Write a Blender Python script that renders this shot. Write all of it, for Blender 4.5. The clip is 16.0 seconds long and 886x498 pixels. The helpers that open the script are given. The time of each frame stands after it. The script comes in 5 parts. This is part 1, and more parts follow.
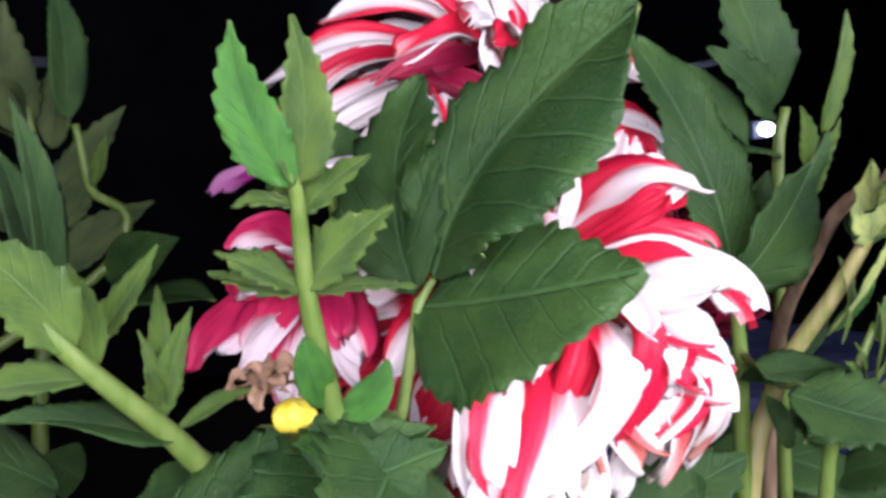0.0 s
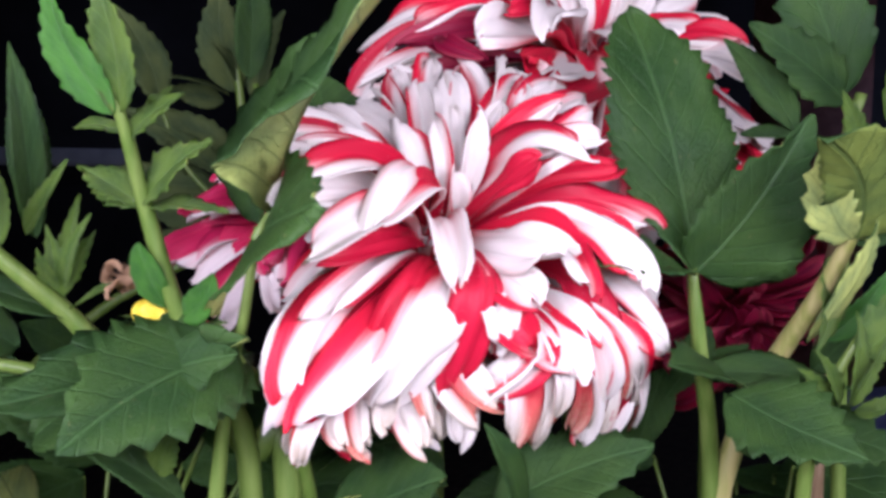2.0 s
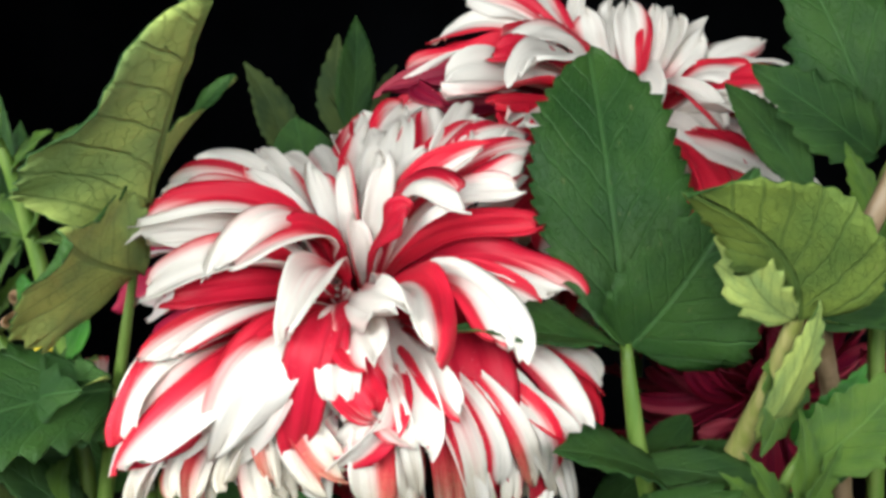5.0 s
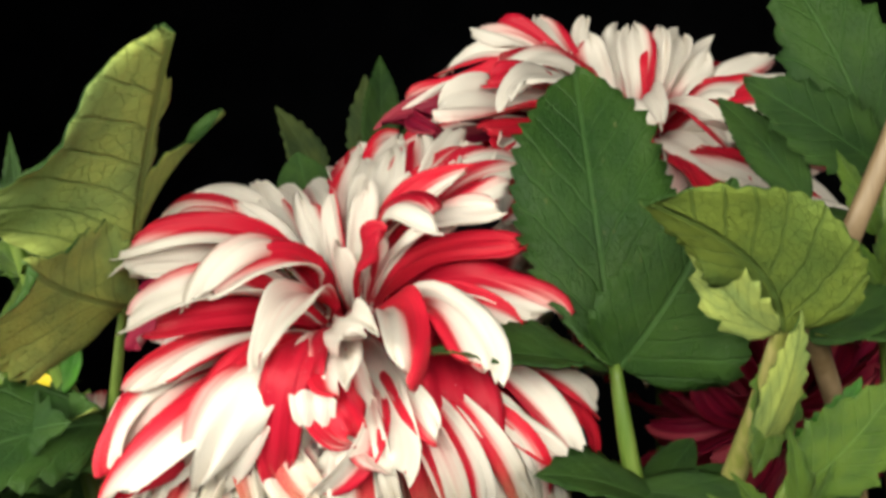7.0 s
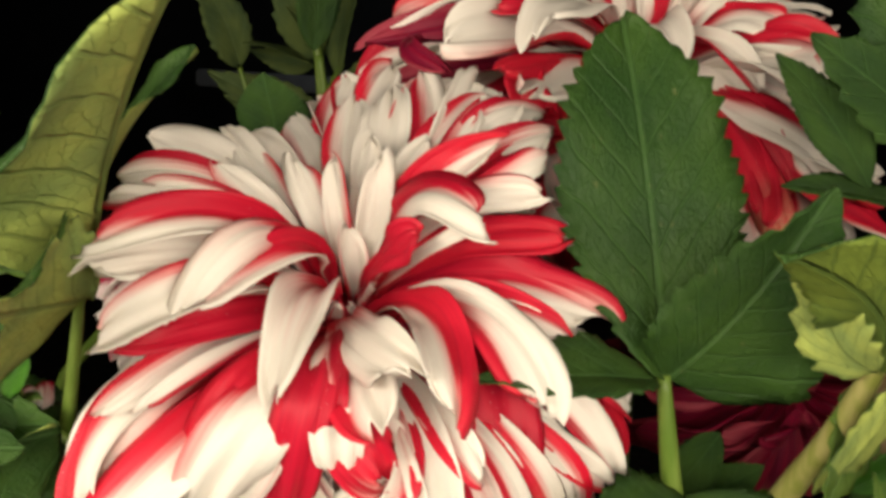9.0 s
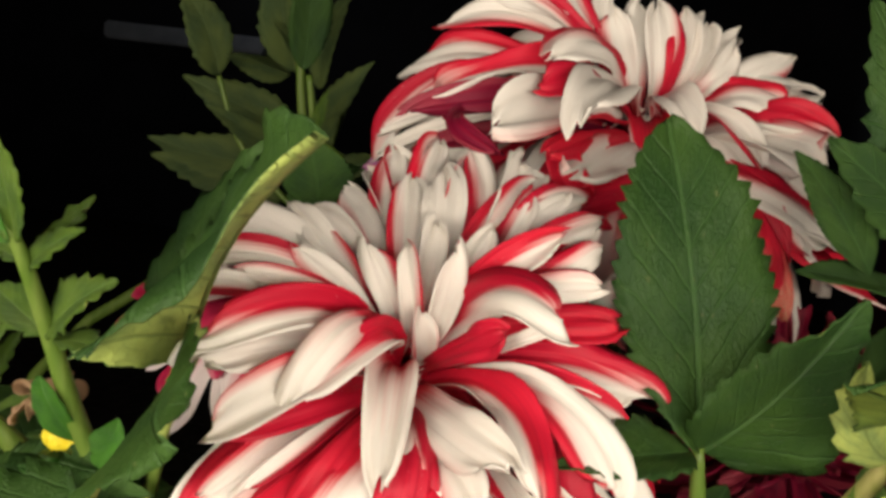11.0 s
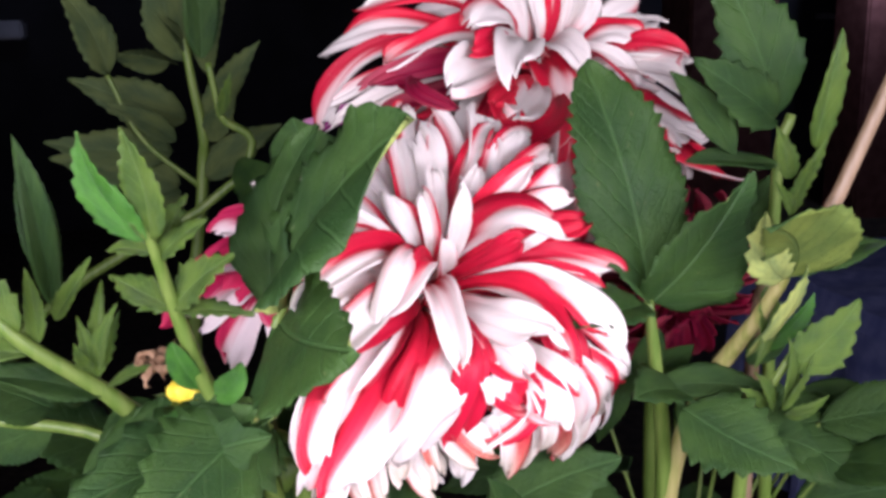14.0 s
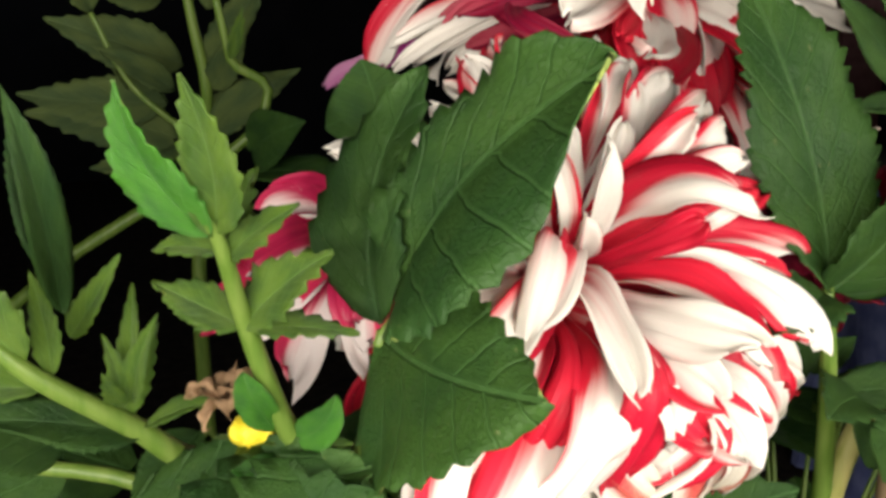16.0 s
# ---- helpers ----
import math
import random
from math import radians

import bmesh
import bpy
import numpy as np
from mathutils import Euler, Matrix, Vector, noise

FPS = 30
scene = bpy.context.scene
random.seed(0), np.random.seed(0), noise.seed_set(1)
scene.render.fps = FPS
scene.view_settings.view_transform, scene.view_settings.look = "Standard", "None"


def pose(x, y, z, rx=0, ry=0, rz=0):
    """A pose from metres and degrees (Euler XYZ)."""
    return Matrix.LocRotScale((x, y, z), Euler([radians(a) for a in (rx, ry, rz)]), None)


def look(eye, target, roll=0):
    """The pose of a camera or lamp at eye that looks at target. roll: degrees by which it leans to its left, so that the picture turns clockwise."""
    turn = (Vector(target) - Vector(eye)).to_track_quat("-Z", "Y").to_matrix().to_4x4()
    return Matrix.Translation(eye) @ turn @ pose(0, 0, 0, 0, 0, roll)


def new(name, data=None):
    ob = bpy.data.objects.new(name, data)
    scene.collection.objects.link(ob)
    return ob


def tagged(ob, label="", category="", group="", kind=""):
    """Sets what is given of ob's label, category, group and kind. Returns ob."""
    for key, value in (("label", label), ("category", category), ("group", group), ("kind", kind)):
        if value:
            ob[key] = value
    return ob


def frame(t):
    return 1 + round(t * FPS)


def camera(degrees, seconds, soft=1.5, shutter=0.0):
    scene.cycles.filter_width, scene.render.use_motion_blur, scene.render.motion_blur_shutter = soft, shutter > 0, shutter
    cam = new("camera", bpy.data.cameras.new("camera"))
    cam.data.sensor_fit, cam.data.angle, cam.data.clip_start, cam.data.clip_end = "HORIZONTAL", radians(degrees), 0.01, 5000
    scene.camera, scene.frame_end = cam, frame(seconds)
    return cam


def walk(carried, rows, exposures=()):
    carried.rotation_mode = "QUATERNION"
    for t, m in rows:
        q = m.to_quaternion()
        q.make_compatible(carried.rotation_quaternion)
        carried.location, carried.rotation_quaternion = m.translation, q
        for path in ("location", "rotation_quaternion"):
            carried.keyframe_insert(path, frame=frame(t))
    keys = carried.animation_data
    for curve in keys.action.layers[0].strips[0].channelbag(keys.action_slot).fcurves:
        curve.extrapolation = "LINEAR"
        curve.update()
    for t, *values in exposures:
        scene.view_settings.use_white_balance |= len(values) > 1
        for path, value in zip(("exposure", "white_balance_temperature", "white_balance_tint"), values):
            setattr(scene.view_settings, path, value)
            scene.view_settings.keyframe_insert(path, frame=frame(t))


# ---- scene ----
cam = camera(49.44, 16.0, soft=3.4, shutter=0.4)
PATH = [
    (0.0, (-0.1776, -0.2315, 0.8331), (0.0601, 0.2065, 0.7924), -3.82),
    (0.5, (-0.1564, -0.2782, 0.8262), (0.0286, 0.1852, 0.7947), -3.54),
    (1.0, (-0.1087, -0.2965, 0.8254), (0.0088, 0.1878, 0.7848), -2.55),
    (1.5, (-0.0542, -0.2976, 0.8223), (0.0152, 0.1966, 0.7913), -0.69),
    (2.0, (-0.0282, -0.2996, 0.8162), (0.0121, 0.1972, 0.7772), 0.89),
    (2.5, (0.0022, -0.3053, 0.8184), (0.0249, 0.1928, 0.7814), 1.17),
    (3.0, (0.0148, -0.3214, 0.8206), (0.0072, 0.1783, 0.8047), 0.66),
    (3.5, (0.0574, -0.3101, 0.8180), (0.0052, 0.1871, 0.8090), 0.25),
    (5.8, (0.1023, -0.2510, 0.8150), (-0.0350, 0.2298, 0.8062), 3.37),
    (6.0, (0.1059, -0.2469, 0.8105), (-0.0404, 0.2312, 0.8113), 3.00),
    (6.5, (0.1175, -0.2360, 0.8092), (-0.0259, 0.2430, 0.8060), 1.83),
    (7.0, (0.1217, -0.2590, 0.8112), (-0.0251, 0.2189, 0.8213), 1.56),
    (7.5, (0.1114, -0.2534, 0.8230), (-0.0454, 0.2209, 0.8433), 0.88),
    (8.0, (0.0890, -0.2322, 0.8297), (-0.0578, 0.2424, 0.7736), 1.16),
    (8.5, (0.0813, -0.2193, 0.8343), (-0.0154, 0.2635, 0.7478), 2.57),
    (9.0, (0.0656, -0.2221, 0.8532), (-0.0109, 0.2657, 0.7744), 3.71),
    (9.5, (0.0509, -0.2213, 0.8605), (-0.0129, 0.2638, 0.7580), 4.34),
    (10.0, (0.0502, -0.2283, 0.8721), (0.0071, 0.2618, 0.7829), 4.73),
    (10.2, (0.0425, -0.2301, 0.8766), (0.0119, 0.2595, 0.7802), 6.08),
    (12.3, (0.0045, -0.2752, 0.8980), (0.0121, 0.2162, 0.8060), 3.10),
    (12.5, (-0.0005, -0.2793, 0.9000), (0.0168, 0.2112, 0.8045), 1.71),
    (13.0, (-0.0131, -0.2883, 0.9009), (0.0345, 0.1980, 0.7949), 0.28),
    (13.5, (-0.0378, -0.3046, 0.9020), (0.0314, 0.1766, 0.7852), -0.10),
    (14.0, (-0.0564, -0.3230, 0.9001), (0.0240, 0.1556, 0.7796), -1.40),
    (14.5, (-0.0659, -0.3152, 0.8998), (0.0194, 0.1628, 0.7807), -2.10),
    (15.0, (-0.0819, -0.2729, 0.8945), (0.0040, 0.2024, 0.7655), -2.27),
    (15.5, (-0.0887, -0.2412, 0.8875), (0.0015, 0.2294, 0.7444), -2.39),
    (16.0, (-0.0913, -0.2260, 0.8903), (0.0061, 0.2416, 0.7423), -1.77),
]
# exposure and white balance drift on the way: cool, warm in the middle, cool again
EXPOSURES = [(0.0, 1.0, 5450, 36), (0.5, 0.92, 5450, 37), (1.0, 0.95, 5400, 36), (2.5, 0.65, 5500, 36), (3.5, 0.72, 5600, 30), (5.7, 0.57, 6100, -3),
             (6.5, 0.57, 6700, -1), (6.9, 0.47, 6900, 3), (7.5, 0.55, 6400, -2), (8.0, 0.5, 6900, 7), (8.7, 0.36, 7500, 8), (9.5, 0.17, 7800, 9), (10.3, 0.15, 7700, 9), (12.2, 0.56, 6200, 21),
             (14.0, 0.80, 5700, 35), (15.0, 0.95, 5400, 31), (15.6, 0.78, 5800, 18), (16.0, 0.72, 6700, 8)]
walk(cam, [(t, look(eye, target, roll)) for t, eye, target, roll in PATH], EXPOSURES)

# ---- night: a nearly black sky; three fixed area lamps stand in for one carried torch ----
world = bpy.data.worlds.new("night")
world.use_nodes = True
world.node_tree.nodes["Background"].inputs[0].default_value = (0.02, 0.03, 0.06, 1)
world.node_tree.nodes["Background"].inputs[1].default_value = 0.02
scene.world = world
# the outer two reach beyond the torch's sway, added to brighten sideways leaf faces
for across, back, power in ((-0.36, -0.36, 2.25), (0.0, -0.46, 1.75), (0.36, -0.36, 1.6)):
    stand_in_data = bpy.data.lights.new("torch_stand_in", "AREA")
    stand_in_data.shape, stand_in_data.size, stand_in_data.size_y = "RECTANGLE", 0.42, 0.12
    stand_in_data.energy, stand_in_data.color = power, (1.0, 0.95, 0.88)
    torch_stand_in = new("torch_stand_in", stand_in_data)
    torch_stand_in.matrix_world = look((across, back, 0.895), (0.0, 0.06, 0.80))


# ---- materials ----
def material(name, rough=0.5, spec=0.4):
    m = bpy.data.materials.new(name)
    m.use_nodes = True
    b = m.node_tree.nodes["Principled BSDF"]
    b.inputs["Roughness"].default_value = rough
    b.inputs["Specular IOR Level"].default_value = spec
    return m, m.node_tree.nodes, m.node_tree.links, b


def node(nodes, kind, **values):
    n = nodes.new(kind)
    for key, value in values.items():
        if key in ("operation", "data_type", "blend_type", "noise_dimensions", "interpolation_type"):
            if key == "operation":
                n.operation = value
            elif key == "data_type":
                n.data_type = value
            elif key == "blend_type":
                n.blend_type = value
            elif key == "interpolation_type":
                n.interpolation_type = value
        else:
            n.inputs[int(key[1:])].default_value = value
    return n


def calc(nodes, links, op, a, b=None, c=None):
    n = nodes.new("ShaderNodeMath")
    n.operation = op
    for i, v in enumerate((a, b, c)):
        if v is None:
            continue
        if isinstance(v, (int, float)):
            n.inputs[i].default_value = v
        else:
            links.new(v, n.inputs[i])
    return n.outputs[0]


def ramp(nodes, links, fac, lo, hi):
    n = nodes.new("ShaderNodeMapRange")
    n.interpolation_type = "SMOOTHSTEP"
    links.new(fac, n.inputs[0])
    n.inputs[1].default_value, n.inputs[2].default_value = lo, hi
    return n.outputs[0]


def blend(nodes, links, fac, a, b):
    n = nodes.new("ShaderNodeMix")
    n.data_type = "RGBA"
    if isinstance(fac, (int, float)):
        n.inputs[0].default_value = fac
    else:
        links.new(fac, n.inputs[0])
    for i, v in ((6, a), (7, b)):
        if isinstance(v, tuple):
            n.inputs[i].default_value = (*v, 1)
        else:
            links.new(v, n.inputs[i])
    return n.outputs[2]


def bump(nodes, links, height, strength, distance, bsdf):
    n = nodes.new("ShaderNodeBump")
    n.inputs["Strength"].default_value, n.inputs["Distance"].default_value = strength, distance
    links.new(height, n.inputs["Height"])
    links.new(n.outputs[0], bsdf.inputs["Normal"])


def see_through(m, base, share):
    """Thin living tissue: a share of the light passes and is scattered behind."""
    nodes, links = m.node_tree.nodes, m.node_tree.links
    thin = nodes.new("ShaderNodeBsdfTranslucent")
    links.new(base, thin.inputs[0])
    mix = nodes.new("ShaderNodeMixShader")
    mix.inputs[0].default_value = share
    links.new(nodes["Principled BSDF"].outputs[0], mix.inputs[1])
    links.new(thin.outputs[0], mix.inputs[2])
    links.new(mix.outputs[0], nodes["Material Output"].inputs[0])


def petal_material(name, white, red, deep, bias):
    """Streaks of red along a white petal; u runs across it and v from base to tip."""
    m, nodes, links, b = material(name, 0.55, 0.25)
    uv = nodes.new("ShaderNodeUVMap")
    sep = nodes.new("ShaderNodeSeparateXYZ")
    links.new(uv.outputs[0], sep.inputs[0])
    u, v = sep.outputs[0], sep.outputs[1]
    rnd = nodes.new("ShaderNodeObjectInfo").outputs["Random"]
    shift = calc(nodes, links, "MULTIPLY", rnd, 91.0)

    def stripes(scale_u, scale_v, add, detail):
        com = nodes.new("ShaderNodeCombineXYZ")
        links.new(calc(nodes, links, "MULTIPLY", u, scale_u), com.inputs[0])
        links.new(calc(nodes, links, "MULTIPLY", v, scale_v), com.inputs[1])
        links.new(calc(nodes, links, "ADD", shift, add), com.inputs[2])
        n = nodes.new("ShaderNodeTexNoise")
        n.inputs["Scale"].default_value, n.inputs["Detail"].default_value = 1.0, detail
        links.new(com.outputs[0], n.inputs["Vector"])
        return n.outputs[0]

    broad = stripes(1.7, 0.45, 0.0, 0.0)
    fine = stripes(20.0, 1.0, 7.0, 2.0)
    streak = stripes(4.0, 0.5, 13.0, 1.0)
    # a red throat, red bands along the blade, white towards the tip and the margins
    rim = calc(nodes, links, "ABSOLUTE", calc(nodes, links, "SUBTRACT", u, 0.5))
    along = calc(nodes, links, "ADD", calc(nodes, links, "MULTIPLY", ramp(nodes, links, v, 0.88, 0.20), 0.32),
                 calc(nodes, links, "MULTIPLY", ramp(nodes, links, v, 0.60, 1.0), -0.14))
    along = calc(nodes, links, "ADD", along, calc(nodes, links, "MULTIPLY", ramp(nodes, links, rim, 0.30, 0.50), -0.05))
    lean = calc(nodes, links, "MULTIPLY", calc(nodes, links, "SUBTRACT", rnd, 0.5), 0.14)
    total = calc(nodes, links, "ADD", calc(nodes, links, "MULTIPLY", calc(nodes, links, "SUBTRACT", broad, 0.5), 1.3), 0.5)
    total = calc(nodes, links, "ADD", calc(nodes, links, "ADD", total, along), lean)
    total = calc(nodes, links, "ADD", total, calc(nodes, links, "MULTIPLY", calc(nodes, links, "SUBTRACT", fine, 0.5), 0.07))
    total = calc(nodes, links, "ADD", total, calc(nodes, links, "MULTIPLY", calc(nodes, links, "SUBTRACT", streak, 0.5), 0.32))
    half = calc(nodes, links, "SUBTRACT", calc(nodes, links, "FRACT", calc(nodes, links, "MULTIPLY", rnd, 7.13)), 0.5)
    total = calc(nodes, links, "ADD", total, calc(nodes, links, "MULTIPLY", calc(nodes, links, "MULTIPLY", half, calc(nodes, links, "SUBTRACT", u, 0.5)), 1.1))
    mask = ramp(nodes, links, total, bias - 0.02, bias + 0.10)
    tint = ramp(nodes, links, total, bias - 0.24, bias + 0.03)
    pale = blend(nodes, links, calc(nodes, links, "MULTIPLY", tint, 0.30), white, red)
    rich = blend(nodes, links, ramp(nodes, links, fine, 0.35, 0.7), red, deep)
    base = blend(nodes, links, mask, pale, rich)
    # browned spots near some tips
    old = nodes.new("ShaderNodeTexNoise")
    old.inputs["Scale"].default_value = 160.0
    brown = calc(nodes, links, "MULTIPLY", ramp(nodes, links, old.outputs[0], 0.62, 0.75), ramp(nodes, links, v, 0.85, 1.0))
    brown = calc(nodes, links, "MULTIPLY", brown, calc(nodes, links, "SUBTRACT", 1.0, calc(nodes, links, "MULTIPLY", mask, 0.8)))
    base = blend(nodes, links, calc(nodes, links, "MULTIPLY", brown, 0.6), base, (0.46, 0.34, 0.15))
    # pale specks on the red
    speck = nodes.new("ShaderNodeTexVoronoi")
    speck.inputs["Scale"].default_value = 26.0
    links.new(uv.outputs[0], speck.inputs["Vector"])
    dots = calc(nodes, links, "MULTIPLY", ramp(nodes, links, speck.outputs[0], 0.13, 0.07), ramp(nodes, links, stripes(3.0, 3.0, 29.0, 1.0), 0.52, 0.62))
    base = blend(nodes, links, calc(nodes, links, "MULTIPLY", dots, 0.35), base, white)
    links.new(base, b.inputs["Base Color"])
    bump(nodes, links, calc(nodes, links, "ADD", fine, stripes(9.0, 0.8, 3.0, 1.0)), 0.35, 0.0006, b)
    see_through(m, base, 0.20)
    return m


def painted_petal_material(name, white, red, deep, aged=0.0):
    """A petal whose paint follows its object's colour: red value the share of red, green value the side that carries it
    (0.25 left, 0.75 right), blue value whether both margins do."""
    m, nodes, links, b = material(name, 0.5, 0.28)
    uv = nodes.new("ShaderNodeUVMap")
    sep = nodes.new("ShaderNodeSeparateXYZ")
    links.new(uv.outputs[0], sep.inputs[0])
    u, v = sep.outputs[0], sep.outputs[1]
    info = nodes.new("ShaderNodeObjectInfo")
    rnd = info.outputs["Random"]
    own = nodes.new("ShaderNodeSeparateColor")
    links.new(info.outputs["Color"], own.inputs[0])
    shift = calc(nodes, links, "MULTIPLY", rnd, 91.0)

    def stripes(scale_u, scale_v, add, detail):
        com = nodes.new("ShaderNodeCombineXYZ")
        links.new(calc(nodes, links, "MULTIPLY", u, scale_u), com.inputs[0])
        links.new(calc(nodes, links, "MULTIPLY", v, scale_v), com.inputs[1])
        links.new(calc(nodes, links, "ADD", shift, add), com.inputs[2])
        n = nodes.new("ShaderNodeTexNoise")
        n.inputs["Scale"].default_value, n.inputs["Detail"].default_value = 1.0, detail
        links.new(com.outputs[0], n.inputs["Vector"])
        return n.outputs[0]

    def times(a, k):
        return calc(nodes, links, "MULTIPLY", a, k)

    def plus(a, c):
        return calc(nodes, links, "ADD", a, c)

    fine = stripes(20.0, 1.0, 7.0, 2.0)
    broad, streak = stripes(2.4, 0.6, 0.0, 1.0), stripes(6.0, 0.7, 13.0, 2.0)
    mid = calc(nodes, links, "SUBTRACT", u, 0.5)
    rim = calc(nodes, links, "ABSOLUTE", mid)
    total = plus(times(calc(nodes, links, "SUBTRACT", own.outputs[0], 0.515), 1.15), times(ramp(nodes, links, v, 0.78, 0.12), 0.62))
    side = times(calc(nodes, links, "SUBTRACT", own.outputs[1], 0.5), 4.0)
    total = plus(total, times(calc(nodes, links, "MULTIPLY", side, mid), 1.45))
    total = plus(total, times(calc(nodes, links, "MULTIPLY", own.outputs[2], calc(nodes, links, "SUBTRACT", rim, 0.28)), 2.2))
    total = plus(total, times(ramp(nodes, links, v, 0.72, 1.0), -0.20))
    total = plus(total, times(calc(nodes, links, "SUBTRACT", broad, 0.5), 0.50))
    total = plus(total, times(calc(nodes, links, "SUBTRACT", streak, 0.5), 0.42))
    total = plus(total, times(calc(nodes, links, "SUBTRACT", fine, 0.5), 0.26))
    mask = ramp(nodes, links, total, -0.06, 0.20)
    tint = ramp(nodes, links, total, -0.30, 0.06)
    pale = blend(nodes, links, times(tint, 0.50), white, tuple(0.72 * p + 0.28 * q for p, q in zip(red, white)))
    pale = blend(nodes, links, times(ramp(nodes, links, fine, 0.52, 0.72), 0.10), pale, (0.60, 0.45, 0.38))
    rich = blend(nodes, links, times(ramp(nodes, links, plus(times(fine, 0.6), times(rnd, 0.55)), 0.35, 0.85), 0.9), red, deep)
    base = blend(nodes, links, mask, pale, rich)
    old = nodes.new("ShaderNodeTexNoise")
    old.inputs["Scale"].default_value = 160.0
    brown = calc(nodes, links, "MULTIPLY", ramp(nodes, links, old.outputs[0], 0.60 - 0.25 * aged, 0.75 - 0.15 * aged), ramp(nodes, links, v, 0.86 - 0.2 * aged, 1.0))
    base = blend(nodes, links, times(brown, 0.50 + 0.2 * aged), base, (0.60, 0.49, 0.29))
    speck = nodes.new("ShaderNodeTexVoronoi")
    speck.inputs["Scale"].default_value = 24.0
    links.new(uv.outputs[0], speck.inputs["Vector"])
    dots = calc(nodes, links, "MULTIPLY", ramp(nodes, links, speck.outputs[0], 0.13, 0.07), ramp(nodes, links, stripes(3.0, 3.0, 29.0, 1.0), 0.54, 0.62))
    base = blend(nodes, links, times(dots, 0.4), base, white)
    links.new(base, b.inputs["Base Color"])
    bump(nodes, links, plus(fine, stripes(9.0, 0.8, 3.0, 1.0)), 0.5, 0.0006, b)
    see_through(m, base, 0.20)
    return m


def leaf_material(name, colour, vein, rough, vein_amount, net_amount=0.06, gloss=0.14):
    """A net of veins: midrib at u = 0.5, side veins that run forwards to the teeth."""
    m, nodes, links, b = material(name, rough, gloss)
    uv = nodes.new("ShaderNodeUVMap")
    sep = nodes.new("ShaderNodeSeparateXYZ")
    links.new(uv.outputs[0], sep.inputs[0])
    u, v = sep.outputs[0], sep.outputs[1]
    rnd = nodes.new("ShaderNodeObjectInfo").outputs["Random"]
    side = calc(nodes, links, "ABSOLUTE", calc(nodes, links, "SUBTRACT", u, 0.5))
    wob = nodes.new("ShaderNodeTexNoise")
    wob.inputs["Scale"].default_value, wob.inputs["Detail"].default_value = 5.0, 2.0
    links.new(uv.outputs[0], wob.inputs["Vector"])
    wobble = calc(nodes, links, "MULTIPLY", calc(nodes, links, "SUBTRACT", wob.outputs[0], 0.5), 0.06)
    phase = calc(nodes, links, "SUBTRACT", v, calc(nodes, links, "MULTIPLY", calc(nodes, links, "POWER", side, 0.85), 0.62))
    phase = calc(nodes, links, "ADD", phase, wobble)
    saw = calc(nodes, links, "FRACT", calc(nodes, links, "MULTIPLY", phase, calc(nodes, links, "ADD", calc(nodes, links, "MULTIPLY", rnd, 2.6), 5.6)))
    dist = calc(nodes, links, "ABSOLUTE", calc(nodes, links, "SUBTRACT", saw, 0.5))
    lateral = ramp(nodes, links, dist, 0.075, 0.02)
    rib = ramp(nodes, links, side, 0.024, 0.010)
    cell = nodes.new("ShaderNodeTexVoronoi")
    cell.feature = "DISTANCE_TO_EDGE"
    cell.inputs["Scale"].default_value = 22.0
    links.new(uv.outputs[0], cell.inputs["Vector"])
    net = ramp(nodes, links, cell.outputs[0], 0.04, 0.0)
    lines = calc(nodes, links, "MAXIMUM", rib, calc(nodes, links, "MAXIMUM", calc(nodes, links, "MULTIPLY", lateral, 0.75), calc(nodes, links, "MULTIPLY", net, net_amount)))
    tone = nodes.new("ShaderNodeTexNoise")
    tone.inputs["Scale"].default_value, tone.inputs["Detail"].default_value = 3.0, 4.0
    coord = nodes.new("ShaderNodeVectorMath")
    coord.operation = "ADD"
    links.new(uv.outputs[0], coord.inputs[0])
    links.new(calc(nodes, links, "MULTIPLY", rnd, 37.0), coord.inputs[1])
    links.new(coord.outputs[0], tone.inputs["Vector"])
    dark = tuple(c * 0.72 for c in colour)
    warm = (colour[0] * 1.35, colour[1] * 1.12, colour[2] * 0.9)
    base = blend(nodes, links, ramp(nodes, links, tone.outputs[0], 0.30, 0.66), dark, warm)
    base = blend(nodes, links, calc(nodes, links, "MULTIPLY", lines, vein_amount), base, vein)
    spot = nodes.new("ShaderNodeTexNoise")
    spot.inputs["Scale"].default_value = 26.0
    links.new(coord.outputs[0], spot.inputs["Vector"])
    base = blend(nodes, links, calc(nodes, links, "MULTIPLY", ramp(nodes, links, spot.outputs[0], 0.70, 0.76), 0.22), base, (0.30, 0.27, 0.12))
    links.new(base, b.inputs["Base Color"])
    grain = nodes.new("ShaderNodeTexNoise")
    grain.inputs["Scale"].default_value, grain.inputs["Detail"].default_value = 70.0, 3.0
    links.new(coord.outputs[0], grain.inputs["Vector"])
    height = calc(nodes, links, "ADD", calc(nodes, links, "MULTIPLY", lines, -1.5), calc(nodes, links, "MULTIPLY", tone.outputs[0], 0.8))
    height = calc(nodes, links, "ADD", height, calc(nodes, links, "ADD", calc(nodes, links, "MULTIPLY", net, -0.9 * net_amount), calc(nodes, links, "MULTIPLY", grain.outputs[0], 0.9)))
    bump(nodes, links, height, 0.7, 0.0010, b)
    see_through(m, base, 0.12)
    return m


